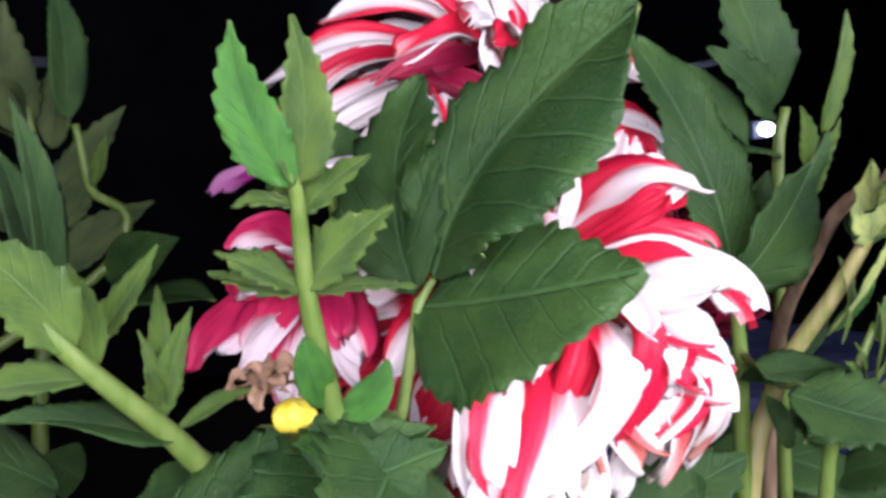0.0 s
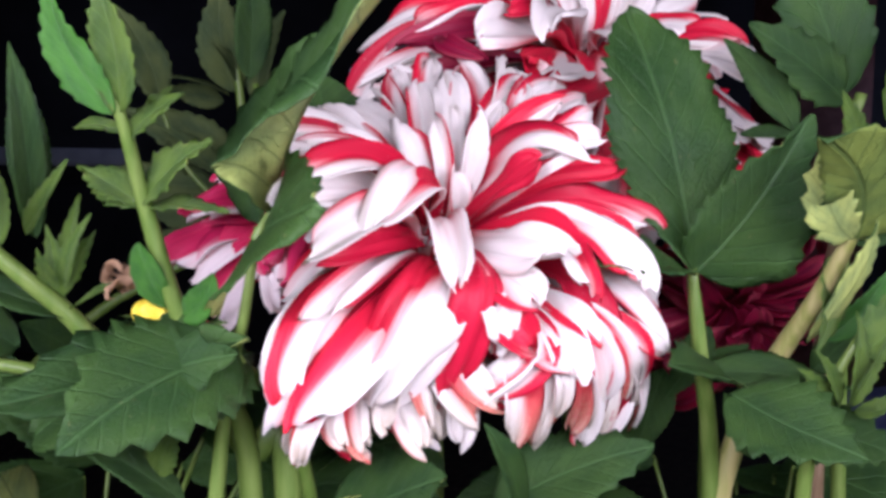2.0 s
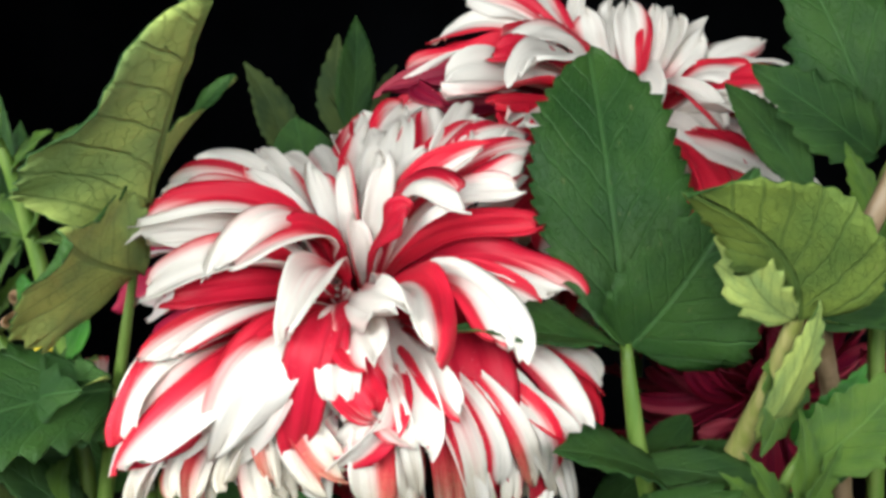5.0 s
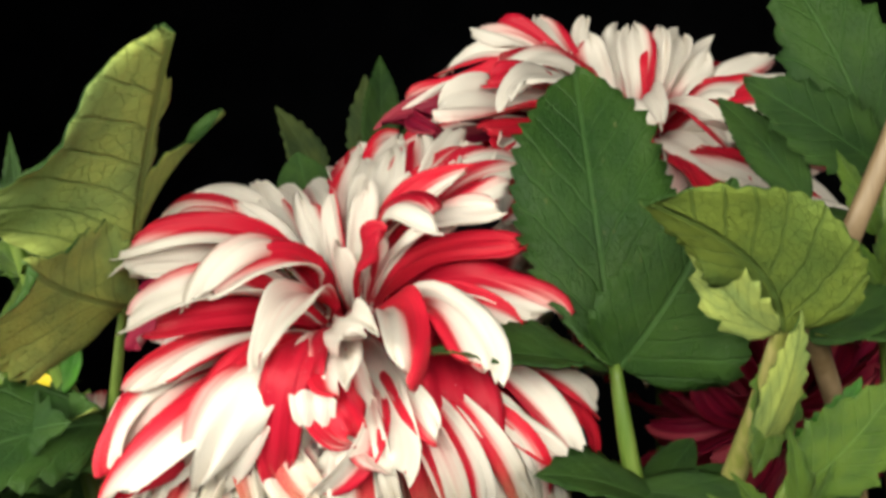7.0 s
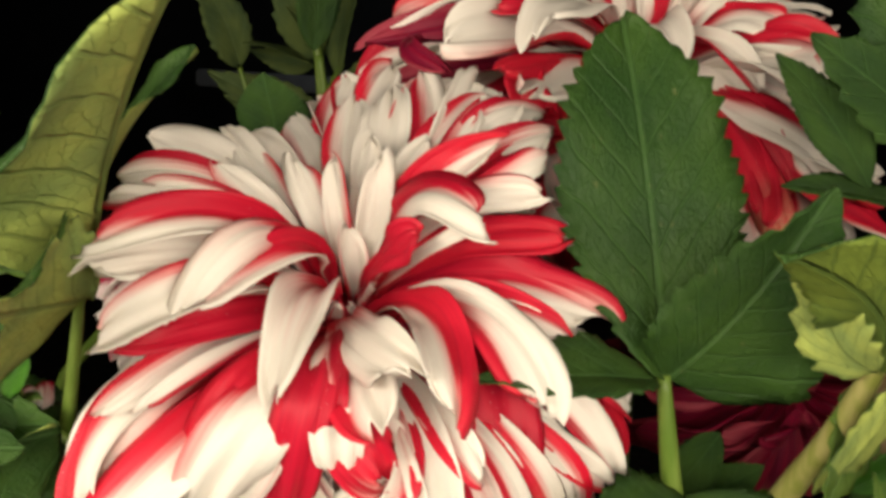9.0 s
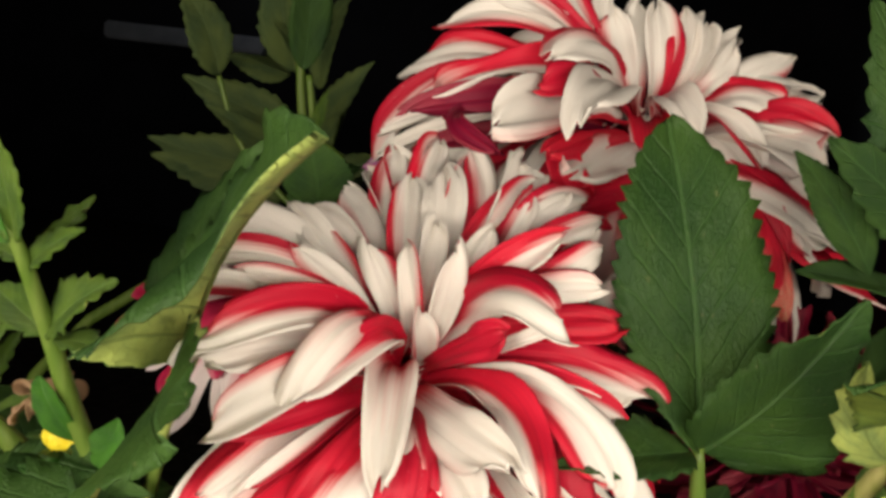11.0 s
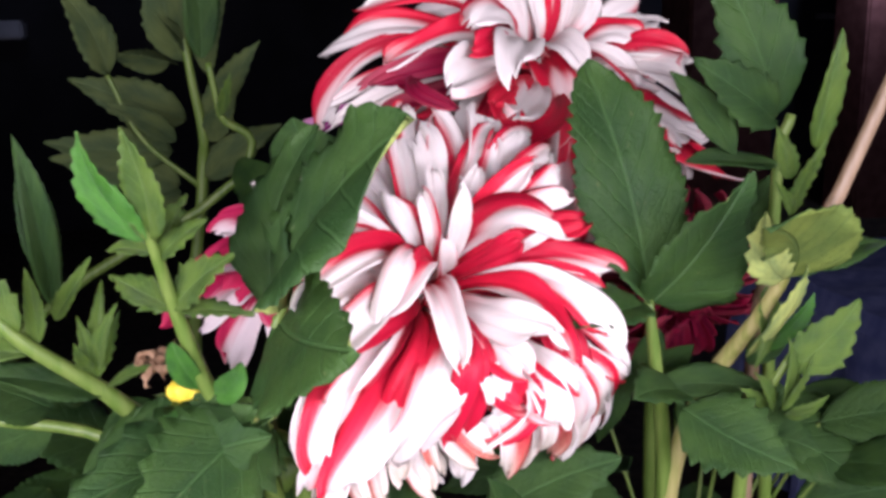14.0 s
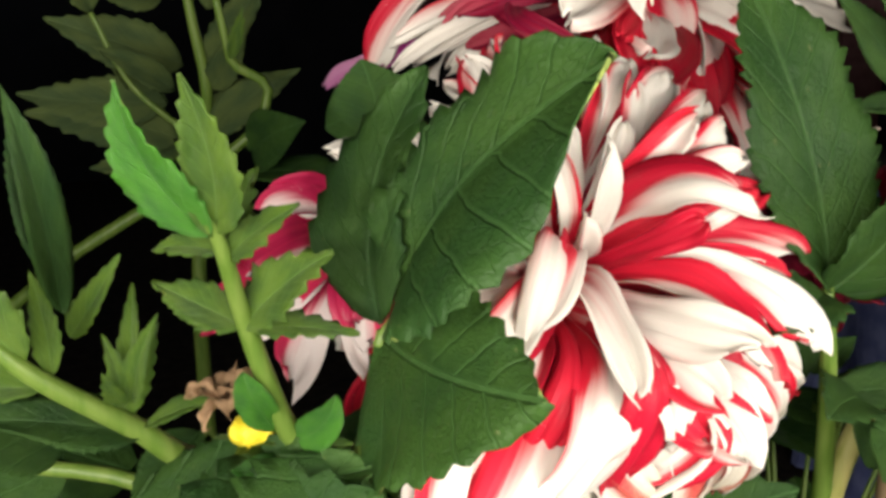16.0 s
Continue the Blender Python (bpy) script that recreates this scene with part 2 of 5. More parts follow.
def stem_material(name, a, c):
    m, nodes, links, b = material(name, 0.45, 0.4)
    tex = nodes.new("ShaderNodeTexCoord")
    mp = nodes.new("ShaderNodeMapping")
    mp.inputs["Scale"].default_value = (260, 260, 30)
    links.new(tex.outputs["Object"], mp.inputs[0])
    n = nodes.new("ShaderNodeTexNoise")
    n.inputs["Scale"].default_value, n.inputs["Detail"].default_value = 1.0, 4.0
    links.new(mp.outputs[0], n.inputs["Vector"])
    links.new(blend(nodes, links, ramp(nodes, links, n.outputs[0], 0.3, 0.7), a, c), b.inputs["Base Color"])
    bump(nodes, links, n.outputs[0], 0.4, 0.0006, b)
    return m


def rough_material(name, a, c, scale, rough=0.85, relief=0.01):
    m, nodes, links, b = material(name, rough, 0.2)
    tex = nodes.new("ShaderNodeTexCoord")
    n = nodes.new("ShaderNodeTexNoise")
    n.inputs["Scale"].default_value, n.inputs["Detail"].default_value = scale, 8.0
    links.new(tex.outputs["Object"], n.inputs["Vector"])
    links.new(blend(nodes, links, ramp(nodes, links, n.outputs[0], 0.3, 0.7), a, c), b.inputs["Base Color"])
    bump(nodes, links, n.outputs[0], 0.6, relief, b)
    return m


WHITE, RED, DEEP = (0.83, 0.780, 0.715), (0.70, 0.015, 0.044), (0.50, 0.008, 0.034)
PETAL = petal_material("striped_petal", WHITE, RED, DEEP, 0.47)
PETAL_VIOLET = petal_material("violet_petal", (0.60, 0.25, 0.45), (0.42, 0.03, 0.26), (0.28, 0.01, 0.16), 0.40)
PETAL_RED = petal_material("red_banded_petal", WHITE, RED, DEEP, 0.36)
PETAL_WHITE = petal_material("white_petal", WHITE, RED, DEEP, 0.56)
PETAL_PALE = petal_material("pale_petal", WHITE, RED, DEEP, 0.66)
# crimson, with the shade among leaves and petals put into the colour
PETAL_SHADED = petal_material("shaded_crimson_petal", (0.32, 0.035, 0.06), (0.25, 0.005, 0.028), (0.16, 0.004, 0.03), 0.30)
PAINTED = painted_petal_material("painted_petal", WHITE, RED, DEEP)
PAINTED_PINK = painted_petal_material("painted_pink_petal", (0.82, 0.73, 0.70), (0.66, 0.030, 0.105), (0.48, 0.015, 0.08))
PAINTED_OLD = painted_petal_material("painted_old_petal", WHITE, RED, DEEP, 1.0)
PETAL_PINK = petal_material("pink_petal", (0.80, 0.68, 0.68), (0.66, 0.04, 0.18), (0.45, 0.02, 0.12), 0.50)
LEAF = leaf_material("leaf_upper", (0.030, 0.083, 0.020), (0.070, 0.155, 0.045), 0.46, 0.42, 0.16, 0.20)
LEAF_DULL = leaf_material("dull_leaf_upper", (0.075, 0.125, 0.045), (0.12, 0.18, 0.075), 0.55, 0.3, 0.12, 0.2)
LEAF_UNDER = leaf_material("leaf_underside", (0.31, 0.44, 0.140), (0.14, 0.20, 0.055), 0.65, 0.7, 0.5)
# the underside again, darkened to offset strong lamp light on the arching leaf
LEAF_UNDER_DIM = leaf_material("dimmed_leaf_underside", (0.125, 0.205, 0.045), (0.07, 0.12, 0.028), 0.6, 0.7, 0.45)
LEAF_FRESH = leaf_material("fresh_leaf_upper", (0.045, 0.19, 0.022), (0.10, 0.26, 0.06), 0.36, 0.4, 0.05, 0.45)
LEAF_YOUNG = leaf_material("young_leaf_upper", (0.072, 0.155, 0.024), (0.14, 0.25, 0.060), 0.36, 0.6, 0.08, 0.36)
STEM = stem_material("green_stem", (0.085, 0.155, 0.020), (0.145, 0.215, 0.042))
STEM_OLD = stem_material("woody_stem", (0.19, 0.21, 0.045), (0.33, 0.30, 0.11))
STEM_BROWN = stem_material("brown_stalk", (0.15, 0.10, 0.05), (0.24, 0.17, 0.10))
SOIL = rough_material("soil", (0.012, 0.009, 0.007), (0.035, 0.026, 0.018), 40.0)


# ---- shapes ----
def part(name, mesh, mat, parent=None, label=""):
    """Links a mesh (or a bmesh) as one object under a thing or a part."""
    if isinstance(mesh, bmesh.types.BMesh):
        bm, mesh = mesh, bpy.data.meshes.new(name)
        bm.to_mesh(mesh)
        bm.free()
    if mat is not None and not mesh.materials:
        mesh.materials.append(mat)
    ob = new(name, mesh)
    ob.parent = parent
    return tagged(ob, label)


def sheet(name, rows, uvs, thick, mats):
    """A curved sheet with two faces and a rim from a grid of points; the second material is the underside."""
    ns, nu = len(rows), len(rows[0])
    P = np.array(rows, dtype=float)
    du = np.gradient(P, axis=1)
    dv = np.gradient(P, axis=0)
    nrm = np.cross(dv, du)
    nrm /= np.linalg.norm(nrm, axis=2, keepdims=True) + 1e-9
    Q = P - nrm * thick * np.where(nrm[:, :, 2:3] >= -2, 1.0, 1.0)
    verts = [tuple(p) for p in P.reshape(-1, 3)] + [tuple(p) for p in Q.reshape(-1, 3)]
    off = ns * nu
    faces, slots = [], []
    for i in range(ns - 1):
        for j in range(nu - 1):
            a, b, c, d = i * nu + j, i * nu + j + 1, (i + 1) * nu + j + 1, (i + 1) * nu + j
            faces.append((a, d, c, b)), slots.append(0)
            faces.append((off + a, off + b, off + c, off + d)), slots.append(1)
    for i in range(ns - 1):
        for j, flip in ((0, False), (nu - 1, True)):
            a, d = i * nu + j, (i + 1) * nu + j
            f = (a, off + a, off + d, d)
            faces.append(f[::-1] if flip else f), slots.append(0)
    for j in range(nu - 1):
        for i, flip in ((0, True), (ns - 1, False)):
            a, b = i * nu + j, i * nu + j + 1
            f = (a, off + a, off + b, b)
            faces.append(f[::-1] if flip else f), slots.append(0)
    me = bpy.data.meshes.new(name)
    me.from_pydata(verts, [], faces)
    lay = me.uv_layers.new(name="UVMap")
    flat = [uv for r in uvs for uv in r] * 2
    for loop in me.loops:
        lay.data[loop.index].uv = flat[loop.vertex_index]
    for m in mats:
        me.materials.append(m)
    for poly, s in zip(me.polygons, slots):
        poly.material_index, poly.use_smooth = min(s, len(mats) - 1), True
    me.update()
    return me


def petal_mesh(width, arch, cup, curl, wave, rng, mats, ns=18, nu=9, pointed=0.12, sag=0.0):
    """A ray floret one unit long along +X, its face up (+Z). arch: degrees by which it bends back on its way,
    cup: roll of the margins, curl: degrees of extra bend in its last third (negative rolls forward),
    sag: how far its own weight has pulled it sideways, towards +Y."""
    rows, uvs = [], []
    x = z = ang = 0.0
    tip = max(0.0, pointed + rng.uniform(-0.1, 0.15))
    ph, ph2 = rng.uniform(0, 6.28), rng.uniform(0, 6.28)
    skew = rng.uniform(-0.12, 0.12)
    twist = radians(rng.uniform(-38, 38))
    lop = rng.uniform(-0.25, 0.25)
    step = 1.0 / (ns - 1)
    for i in range(ns):
        s = 1 - (1 - i * step) ** 1.7
        ds = 1 - (1 - min(1, (i + 1) * step)) ** 1.7 - s
        if s < 0.62:
            q = s / 0.62
            w = 0.40 + 0.60 * (q * q * (3 - 2 * q))
        else:
            q = (s - 0.62) / 0.38
            w = max(0.0, 1 - q ** (4.2 - 2.4 * tip)) ** 0.5 * (1 - 0.6 * tip * q)
        w = max(w, 0.30) * width * 0.5 * (1 + 0.09 * math.sin(8 * s + ph2))
        row, ur = [], []
        tw = twist * s * s
        roll = max(0.06, cup * (1.25 - 1.1 * s))
        for j in range(nu):
            u = -1 + 2 * j / (nu - 1)
            r = roll * (1 + lop * u)
            y = w * math.sin(u * r) / r
            lift = w * (1 - math.cos(u * r)) / r
            lift += 0.050 * width * math.cos(u * 8.5 + ph) * min(1, s * 3) + 0.05 * width * math.sin(6 * s + 2.4 * u + ph2) * s
            lift += wave * width * (math.sin(s * 8 + ph + u * 1.9) * abs(u) ** 1.5 + 0.6 * math.sin(s * 14 + ph2) * u) * s * 1.5
            lift += 0.35 * wave * width * math.sin(s * 21 + 2 * ph2 + 1.3 * u) * u * u * s
            y += skew * s * s * 0.5 + sag * s ** 1.9
            yy, zz = y * math.cos(tw) - lift * math.sin(tw), y * math.sin(tw) + lift * math.cos(tw)
            notch = (0.035 * math.sin(3.1 * u + ph2) + 0.03 * math.sin(7 * u + ph)) * max(0, s - 0.8) * 5 * 0.6
            row.append((x + notch - math.sin(ang) * zz, yy, z + math.cos(ang) * zz))
            ur.append((0.5 + 0.5 * u, s))
        rows.append(row), uvs.append(ur)
        bend = arch * (0.25 + 1.5 * s) * ds + (curl * ds * 3 if s > 0.66 else 0)
        ang -= radians(bend)
        x += math.cos(ang) * ds
        z += math.sin(ang) * ds
    return sheet("petal", rows, uvs, 0.006, mats)


def curved_petal(base, mid, tip, width, face, rng, mat, rolled=False, ns=19, nu=11):
    """A ray floret from base over mid to tip, its face turned to face; width in metres. The points are relative to the base."""
    m, t = Vector(mid) - Vector(base), Vector(tip) - Vector(base)
    at = min(0.78, max(0.35, m.length / (m.length + (t - m).length)))
    c = (m - at * at * t) / (2 * at * (1 - at))
    wide = min(0.76, max(0.55, at + 0.06))
    ph, ph2, lop = rng.uniform(0, 6.28), rng.uniform(0, 6.28), rng.uniform(-0.4, 0.4)
    cup = 1.25 if rolled else rng.choice((rng.uniform(-0.45, 0.2), rng.uniform(0.2, 0.6), rng.uniform(0.5, 1.0)))
    blunt = rng.uniform(2.6, 6.0)
    skew = rng.uniform(-0.35, 0.35)
    crimp = rng.uniform(0.6, 1.5)
    twist = radians(rng.uniform(-26, 26))
    jag = [rng.uniform(-1, 1) for _ in range(nu)]
    notch = rng.uniform(0.0, 1.0) ** 2
    rows, uvs = [], []
    for i in range(ns):
        s = 1 - (1 - i / (ns - 1)) ** 1.5
        p = 2 * (1 - s) * s * c + s * s * t
        d = (2 * (1 - s) * c + 2 * s * (t - c)).normalized()
        n = (Vector(face) - d * Vector(face).dot(d)).normalized()
        n = Matrix.Rotation(twist * s * s, 3, d) @ n
        side = d.cross(n)
        if s < wide:
            q = s / wide
            w = 0.32 + 0.68 * q * q * (3 - 2 * q)
        else:
            q = (s - wide) / (1 - wide)
            w = max(0.0, 1 - q ** blunt) ** 0.5 * (1 - 0.28 * q * (1 - blunt / 8))
        w = max(w, 0.24) * width * 0.5 * (1 + 0.06 * math.sin(9 * s + ph2))
        end = max(0.0, s - 0.72) / 0.28
        row, ur = [], []
        for j in range(nu):
            u = -1 + 2 * j / (nu - 1)
            r = cup * (1.3 - 0.8 * s) * (1 + lop * u) * u
            lift = w * (math.sin(r) * u + 0.085 * math.cos(u * 8 + ph) * min(1, 3 * s))
            lift += crimp * width * s * (0.13 * math.sin(10 * s + ph + 2 * u) * u * u + 0.07 * math.sin(15 * s + ph2) * u + 0.05 * math.sin(7 * s + ph2))
            lift += crimp * width * end * 0.10 * math.sin(7 * u + ph2 + 3 * s)
            ahead = width * end * end * (0.07 * jag[j] + skew * u - 0.22 * notch * (1 - abs(u)) + 0.08 * math.sin(4 * u + ph2))
            row.append(tuple(p + side * (w * u * math.cos(r)) + n * lift + d * ahead))
            ur.append((0.5 + 0.5 * u, s))
        rows.append(row), uvs.append(ur)
    return sheet("petal", rows, uvs, 0.00035, (mat,))


def leaf_mesh(width, droop, fold, teeth, rng, mats, blunt=0.0, wave=0.04, nu=9, deep=0.019, high=0.0):
    """A toothed ovate leaflet one unit long along +X, its upper face up (+Z). blunt: 0 pointed, 1 round at the tip."""
    ns = teeth * 3 + 1
    rows, uvs = [], []
    x = z = ang = 0.0
    ph = rng.uniform(0, 6.28)
    bendy = rng.uniform(-0.05, 0.05)
    for i in range(ns):
        s = i / (ns - 1)
        a, b = 0.70 + 0.18 * blunt + high, 1.0 - 0.36 * blunt
        w = max(0.012, math.sin(math.pi * min(1, s ** a)) ** b + 0.03 * (1 - s))
        tooth = (i % 3) / 2.0
        bite = 0.3 + 1.3 * rng.random()
        row, ur = [], []
        for j in range(nu):
            u = -1 + 2 * j / (nu - 1)
            reach = w * width * 0.5
            dx = 0.0
            if abs(u) > 0.99 and 1 < i < ns - 1:
                reach += (tooth - 0.45) * deep * bite * min(1, 5 * (1 - s)) * min(1, 5 * s)
                dx = 0.010 * tooth * min(1, 4 * (1 - s))
            y = reach * u
            k = (s - 0.33 * abs(u) ** 0.85) * 6.9
            quilt = -0.020 * (abs((k % 1.0) - 0.5) - 0.25) * min(1, abs(u) * 4) * (1 - abs(u) * 0.6)
            lift = fold * abs(y) - 0.5 * fold * y * y / width + quilt
            lift += wave * width * math.sin(s * 8 + ph + (1.7 if u > 0 else 0)) * u * u
            row.append((x + dx - math.sin(ang) * lift, y * (1 - 0.3 * fold) + bendy * math.sin(math.pi * s), z + math.cos(ang) * lift))
            ur.append((0.5 + 0.5 * u * min(1.0, reach / (0.5 * width)), s))
        rows.append(row), uvs.append(ur)
        ang -= radians(droop * (0.5 + s)) / (ns - 1)
        x += math.cos(ang) / (ns - 1)
        z += math.sin(ang) / (ns - 1)
    return sheet("leaflet", rows, uvs, 0.006, mats)


def blade_mesh(mid, tip, width, face, teeth, rng, mats, blunt=0.4, fold=0.15, wave=0.05, deep=0.03, lean=1.0, high=0.0, nu=11):
    """A toothed leaf blade along a bent midrib from the origin over mid to tip (metres), its upper face turned to face.
    lean: how wide the half on the right hand is against the other, seen from the base."""
    m, t = Vector(mid), Vector(tip)
    c = (m - 0.25 * t) / 0.5
    ns = teeth * 3 + 1
    ph = rng.uniform(0, 6.28)
    rows, uvs = [], []
    for i in range(ns):
        s = i / (ns - 1)
        p = 2 * (1 - s) * s * c + s * s * t
        d = (2 * (1 - s) * c + 2 * s * (t - c)).normalized()
        n = (Vector(face) - d * Vector(face).dot(d)).normalized()
        side = n.cross(d)
        a, b = 0.70 + 0.18 * blunt + high, 1.0 - 0.36 * blunt
        w = max(0.012, math.sin(math.pi * min(1, s ** a)) ** b + 0.03 * (1 - s))
        tooth, bite = (i % 3) / 2.0, 0.4 + 1.1 * rng.random()
        row, ur = [], []
        for j in range(nu):
            u = -1 + 2 * j / (nu - 1)
            reach = w * width * 0.5 * (lean if u < 0 else 2 - lean)
            ahead = 0.0
            if abs(u) > 0.99 and 1 < i < ns - 1:
                k = min(1, 5 * (1 - s)) * min(1, 5 * s)
                reach += (tooth - 0.45) * deep * t.length * bite * k
                ahead = 0.4 * deep * t.length * tooth * k
            y = reach * u
            v = (s - 0.33 * abs(u) ** 0.85) * 6.9
            quilt = -0.022 * t.length * (abs((v % 1.0) - 0.5) - 0.25) * min(1, abs(u) * 4) * (1 - abs(u) * 0.6)
            lift = fold * abs(y) - 0.5 * fold * y * y / width + quilt - 0.010 * t.length * max(0.0, 1 - abs(u) * 6)
            lift += wave * width * math.sin(s * 9 + ph + (1.7 if u > 0 else 0)) * u * u
            lift += 0.5 * wave * width * math.sin(s * 21 + 2 * ph + u) * abs(u) ** 3
            row.append(tuple(p + side * (y * (1 - 0.3 * abs(fold))) + n * lift + d * ahead))
            ur.append((0.5 + 0.5 * u * min(1.0, w), s))
        rows.append(row), uvs.append(ur)
    return sheet("leaflet", rows, uvs, 0.00045, mats)


def tube(name, points, radii, mat, parent, label="", sides=10, ribs=0.06):
    """A smooth, slightly ribbed stalk along points."""
    pts = [Vector(p) for p in points]
    ext = [pts[0] * 2 - pts[1]] + pts + [pts[-1] * 2 - pts[-2]]
    line, rad = [], []
    for k in range(1, len(ext) - 2):
        for m in range(6):
            t = m / 6
            a, b, c, d = ext[k - 1:k + 3]
            line.append(0.5 * ((2 * b) + (c - a) * t + (2 * a - 5 * b + 4 * c - d) * t * t + (3 * b - a - 3 * c + d) * t ** 3))
            rad.append(radii[k - 1] * (1 - t) + radii[k] * t)
    line.append(pts[-1]), rad.append(radii[-1])
    verts, faces = [], []
    ref = Vector((0.3, 1, 0.1))
    for i, p in enumerate(line):
        d = (line[min(i + 1, len(line) - 1)] - line[max(i - 1, 0)]).normalized()
        a = d.cross(ref).normalized()
        b = d.cross(a)
        for j in range(sides):
            th = 2 * math.pi * j / sides
            r = rad[i] * (1 + ribs * (j % 2))
            verts.append(tuple(p + a * math.cos(th) * r + b * math.sin(th) * r))
    for i in range(len(line) - 1):
        for j in range(sides):
            k = (j + 1) % sides
            faces.append((i * sides + j, i * sides + k, (i + 1) * sides + k, (i + 1) * sides + j))
    faces.append(tuple(range(sides))[::-1])
    faces.append(tuple((len(line) - 1) * sides + j for j in range(sides)))
    me = bpy.data.meshes.new(name)
    me.from_pydata(verts, [], faces)
    for poly in me.polygons:
        poly.use_smooth = True
    me.update()
    return part(name, me, mat, parent, label)


def between(base, tip, up, scale=None):
    """The matrix that lays +X from base to tip with +Z towards up, and scales to that length."""
    b, t = Vector(base), Vector(tip)
    x = (t - b)
    size = x.length if scale is None else scale
    x.normalize()
    y = Vector(up).cross(x).normalized()
    z = x.cross(y)
    m = Matrix((x, y, z)).transposed().to_4x4()
    return Matrix.Translation(b) @ m @ Matrix.Scale(size, 4)


RNG = random.Random(7)
LEAVES = {}


def leaf_pool(kind):
    """A few leaf shapes of each kind, shared by all leaves of that kind."""
    if kind not in LEAVES:
        rng = random.Random(31 + len(LEAVES))
        look_of = {
            "broad": (0.58, 20, 0.14, 17, (LEAF, LEAF_UNDER), 0.35),
            "lobed": (0.64, 20, 0.20, 8, (LEAF, LEAF_UNDER), 0.35),
            "oval": (0.50, 24, 0.20, 15, (LEAF, LEAF_UNDER), 0.25),
            "glossy": (0.44, 22, 0.25, 10, (LEAF_FRESH, LEAF_UNDER), 0.1),
            "young": (0.42, 28, 0.32, 7, (LEAF_YOUNG, LEAF_UNDER), 0.1),
            "narrow": (0.28, 26, 0.35, 6, (LEAF_YOUNG, LEAF_UNDER), 0.0),
            "spear": (0.34, 20, 0.22, 9, (LEAF_DULL, LEAF_UNDER), 0.05),
        }[kind]
        w, droop, fold, teeth, mats, blunt = look_of
        LEAVES[kind] = [leaf_mesh(w * rng.uniform(0.92, 1.08), droop * rng.uniform(0.6, 1.4), fold, teeth, rng, mats, blunt, deep=0.036 if kind in ("young", "narrow", "glossy") else 0.060 if kind == "lobed" else 0.019,
                                  high=0.14 if kind == "broad" else 0.0) for _ in range(5)]
    return LEAVES[kind]


def leaflet(parent, kind, base, tip, up, wide=1.0, label=""):
    """One leaf blade from base to tip (the chord), its upper face turned to up."""
    me = RNG.choice(leaf_pool(kind))
    ob = part("leaflet", me, None, parent, label)
    chord, tilt = chord_of(me)
    m = between(base, tip, up)
    ob.matrix_basis = m @ Matrix.Scale(1 / chord, 4) @ tilt @ Matrix.Diagonal((1, wide, 1, 1))
    return ob


def blade(parent, base, mid, tip, width, face, mats=None, teeth=15, label="", **shape):
    """One leaf blade of its own shape, from base over mid to tip."""
    b = Vector(base)
    me = blade_mesh(Vector(mid) - b, Vector(tip) - b, width, face, teeth, RNG, mats or (LEAF, LEAF_UNDER), **shape)
    ob = part("leaflet", me, None, parent, label)
    ob.location = b
    return ob


def thing(name, place, label, category, group=""):
    ob = new(name)
    ob.empty_display_size = 0.02
    ob.location = place
    bpy.context.view_layer.update()
    return tagged(ob, label, category, group)


def settle(ob):
    """Keeps the world places of the parts of a thing whose Empty stands at its base."""
    inv = Matrix.Translation(ob.location).inverted()
    for c in ob.children:
        c.matrix_parent_inverse = inv
    return ob


def petal_kinds(mats, seed):
    """Shapes for the rings, from the heart outwards: width, arch, cup, curl, wave, pointed. Each comes in four sets: petals
    that point right, up, left and down, which hang by their own weight."""
    rng = random.Random(seed)
    table = ((0.34, 96, 1.2, 20, 0.04, 0.0), (0.31, 98, 1.0, 25, 0.05, 0.0), (0.29, 90, 0.9, 25, 0.06, 0.05),
             (0.28, 80, 0.9, 20, 0.08, 0.05), (0.27, 68, 0.9, 15, 0.09, 0.1), (0.24, 58, 1.1, 10, 0.13, 0.3))
    sets = []
    for w, a, c, k, v, p in table:
        row = []
        for side in range(4):
            sag = (-0.30, 0.0, 0.30, 0.0)[side]
            ease, slim = ((0.75, 1.0), (0.45, 0.85), (0.75, 1.0), (1.15, 1.0))[side]
            paint = mats[0] if side == 1 else mats[1]
            row.append([petal_mesh(w * slim * rng.uniform(0.85, 1.15), a * ease * rng.uniform(0.8, 1.2), c * rng.uniform(0.6, 1.35),
                                   k + rng.uniform(-30, 30), v, rng, (rng.choice(paint),), pointed=p,
                                   sag=sag * rng.uniform(0.4, 1.4)) for _ in range(5)])
        sets.append(row)
    return sets


# rings from the heart outwards: number, length, lift towards the axis in degrees, kind
RINGS = ((3, 0.026, 86, 0), (6, 0.050, 74, 1), (10, 0.066, 66, 1), (12, 0.072, 52, 2), (14, 0.077, 37, 2),
         (16, 0.080, 22, 3), (18, 0.082, 7, 3), (18, 0.082, -9, 4), (17, 0.078, -26, 5), (15, 0.070, -44, 5))


def chord_of(me):
    """How far a bent blade's tip lies from its base, and the turn that lays this chord along +X."""
    far = max((v.co for v in me.vertices), key=lambda c: c.length_squared)
    end = sum((v.co for v in me.vertices if (v.co - far).length < 0.12), Vector()) / max(1, sum((v.co - far).length < 0.12 for v in me.vertices))
    end = end.normalized() * far.length
    pitch = Matrix.Rotation(math.atan2(end.z, math.hypot(end.x, end.y)), 4, "Y")
    yaw = Matrix.Rotation(-math.atan2(end.y, end.x), 4, "Z")
    return end.length, pitch @ yaw


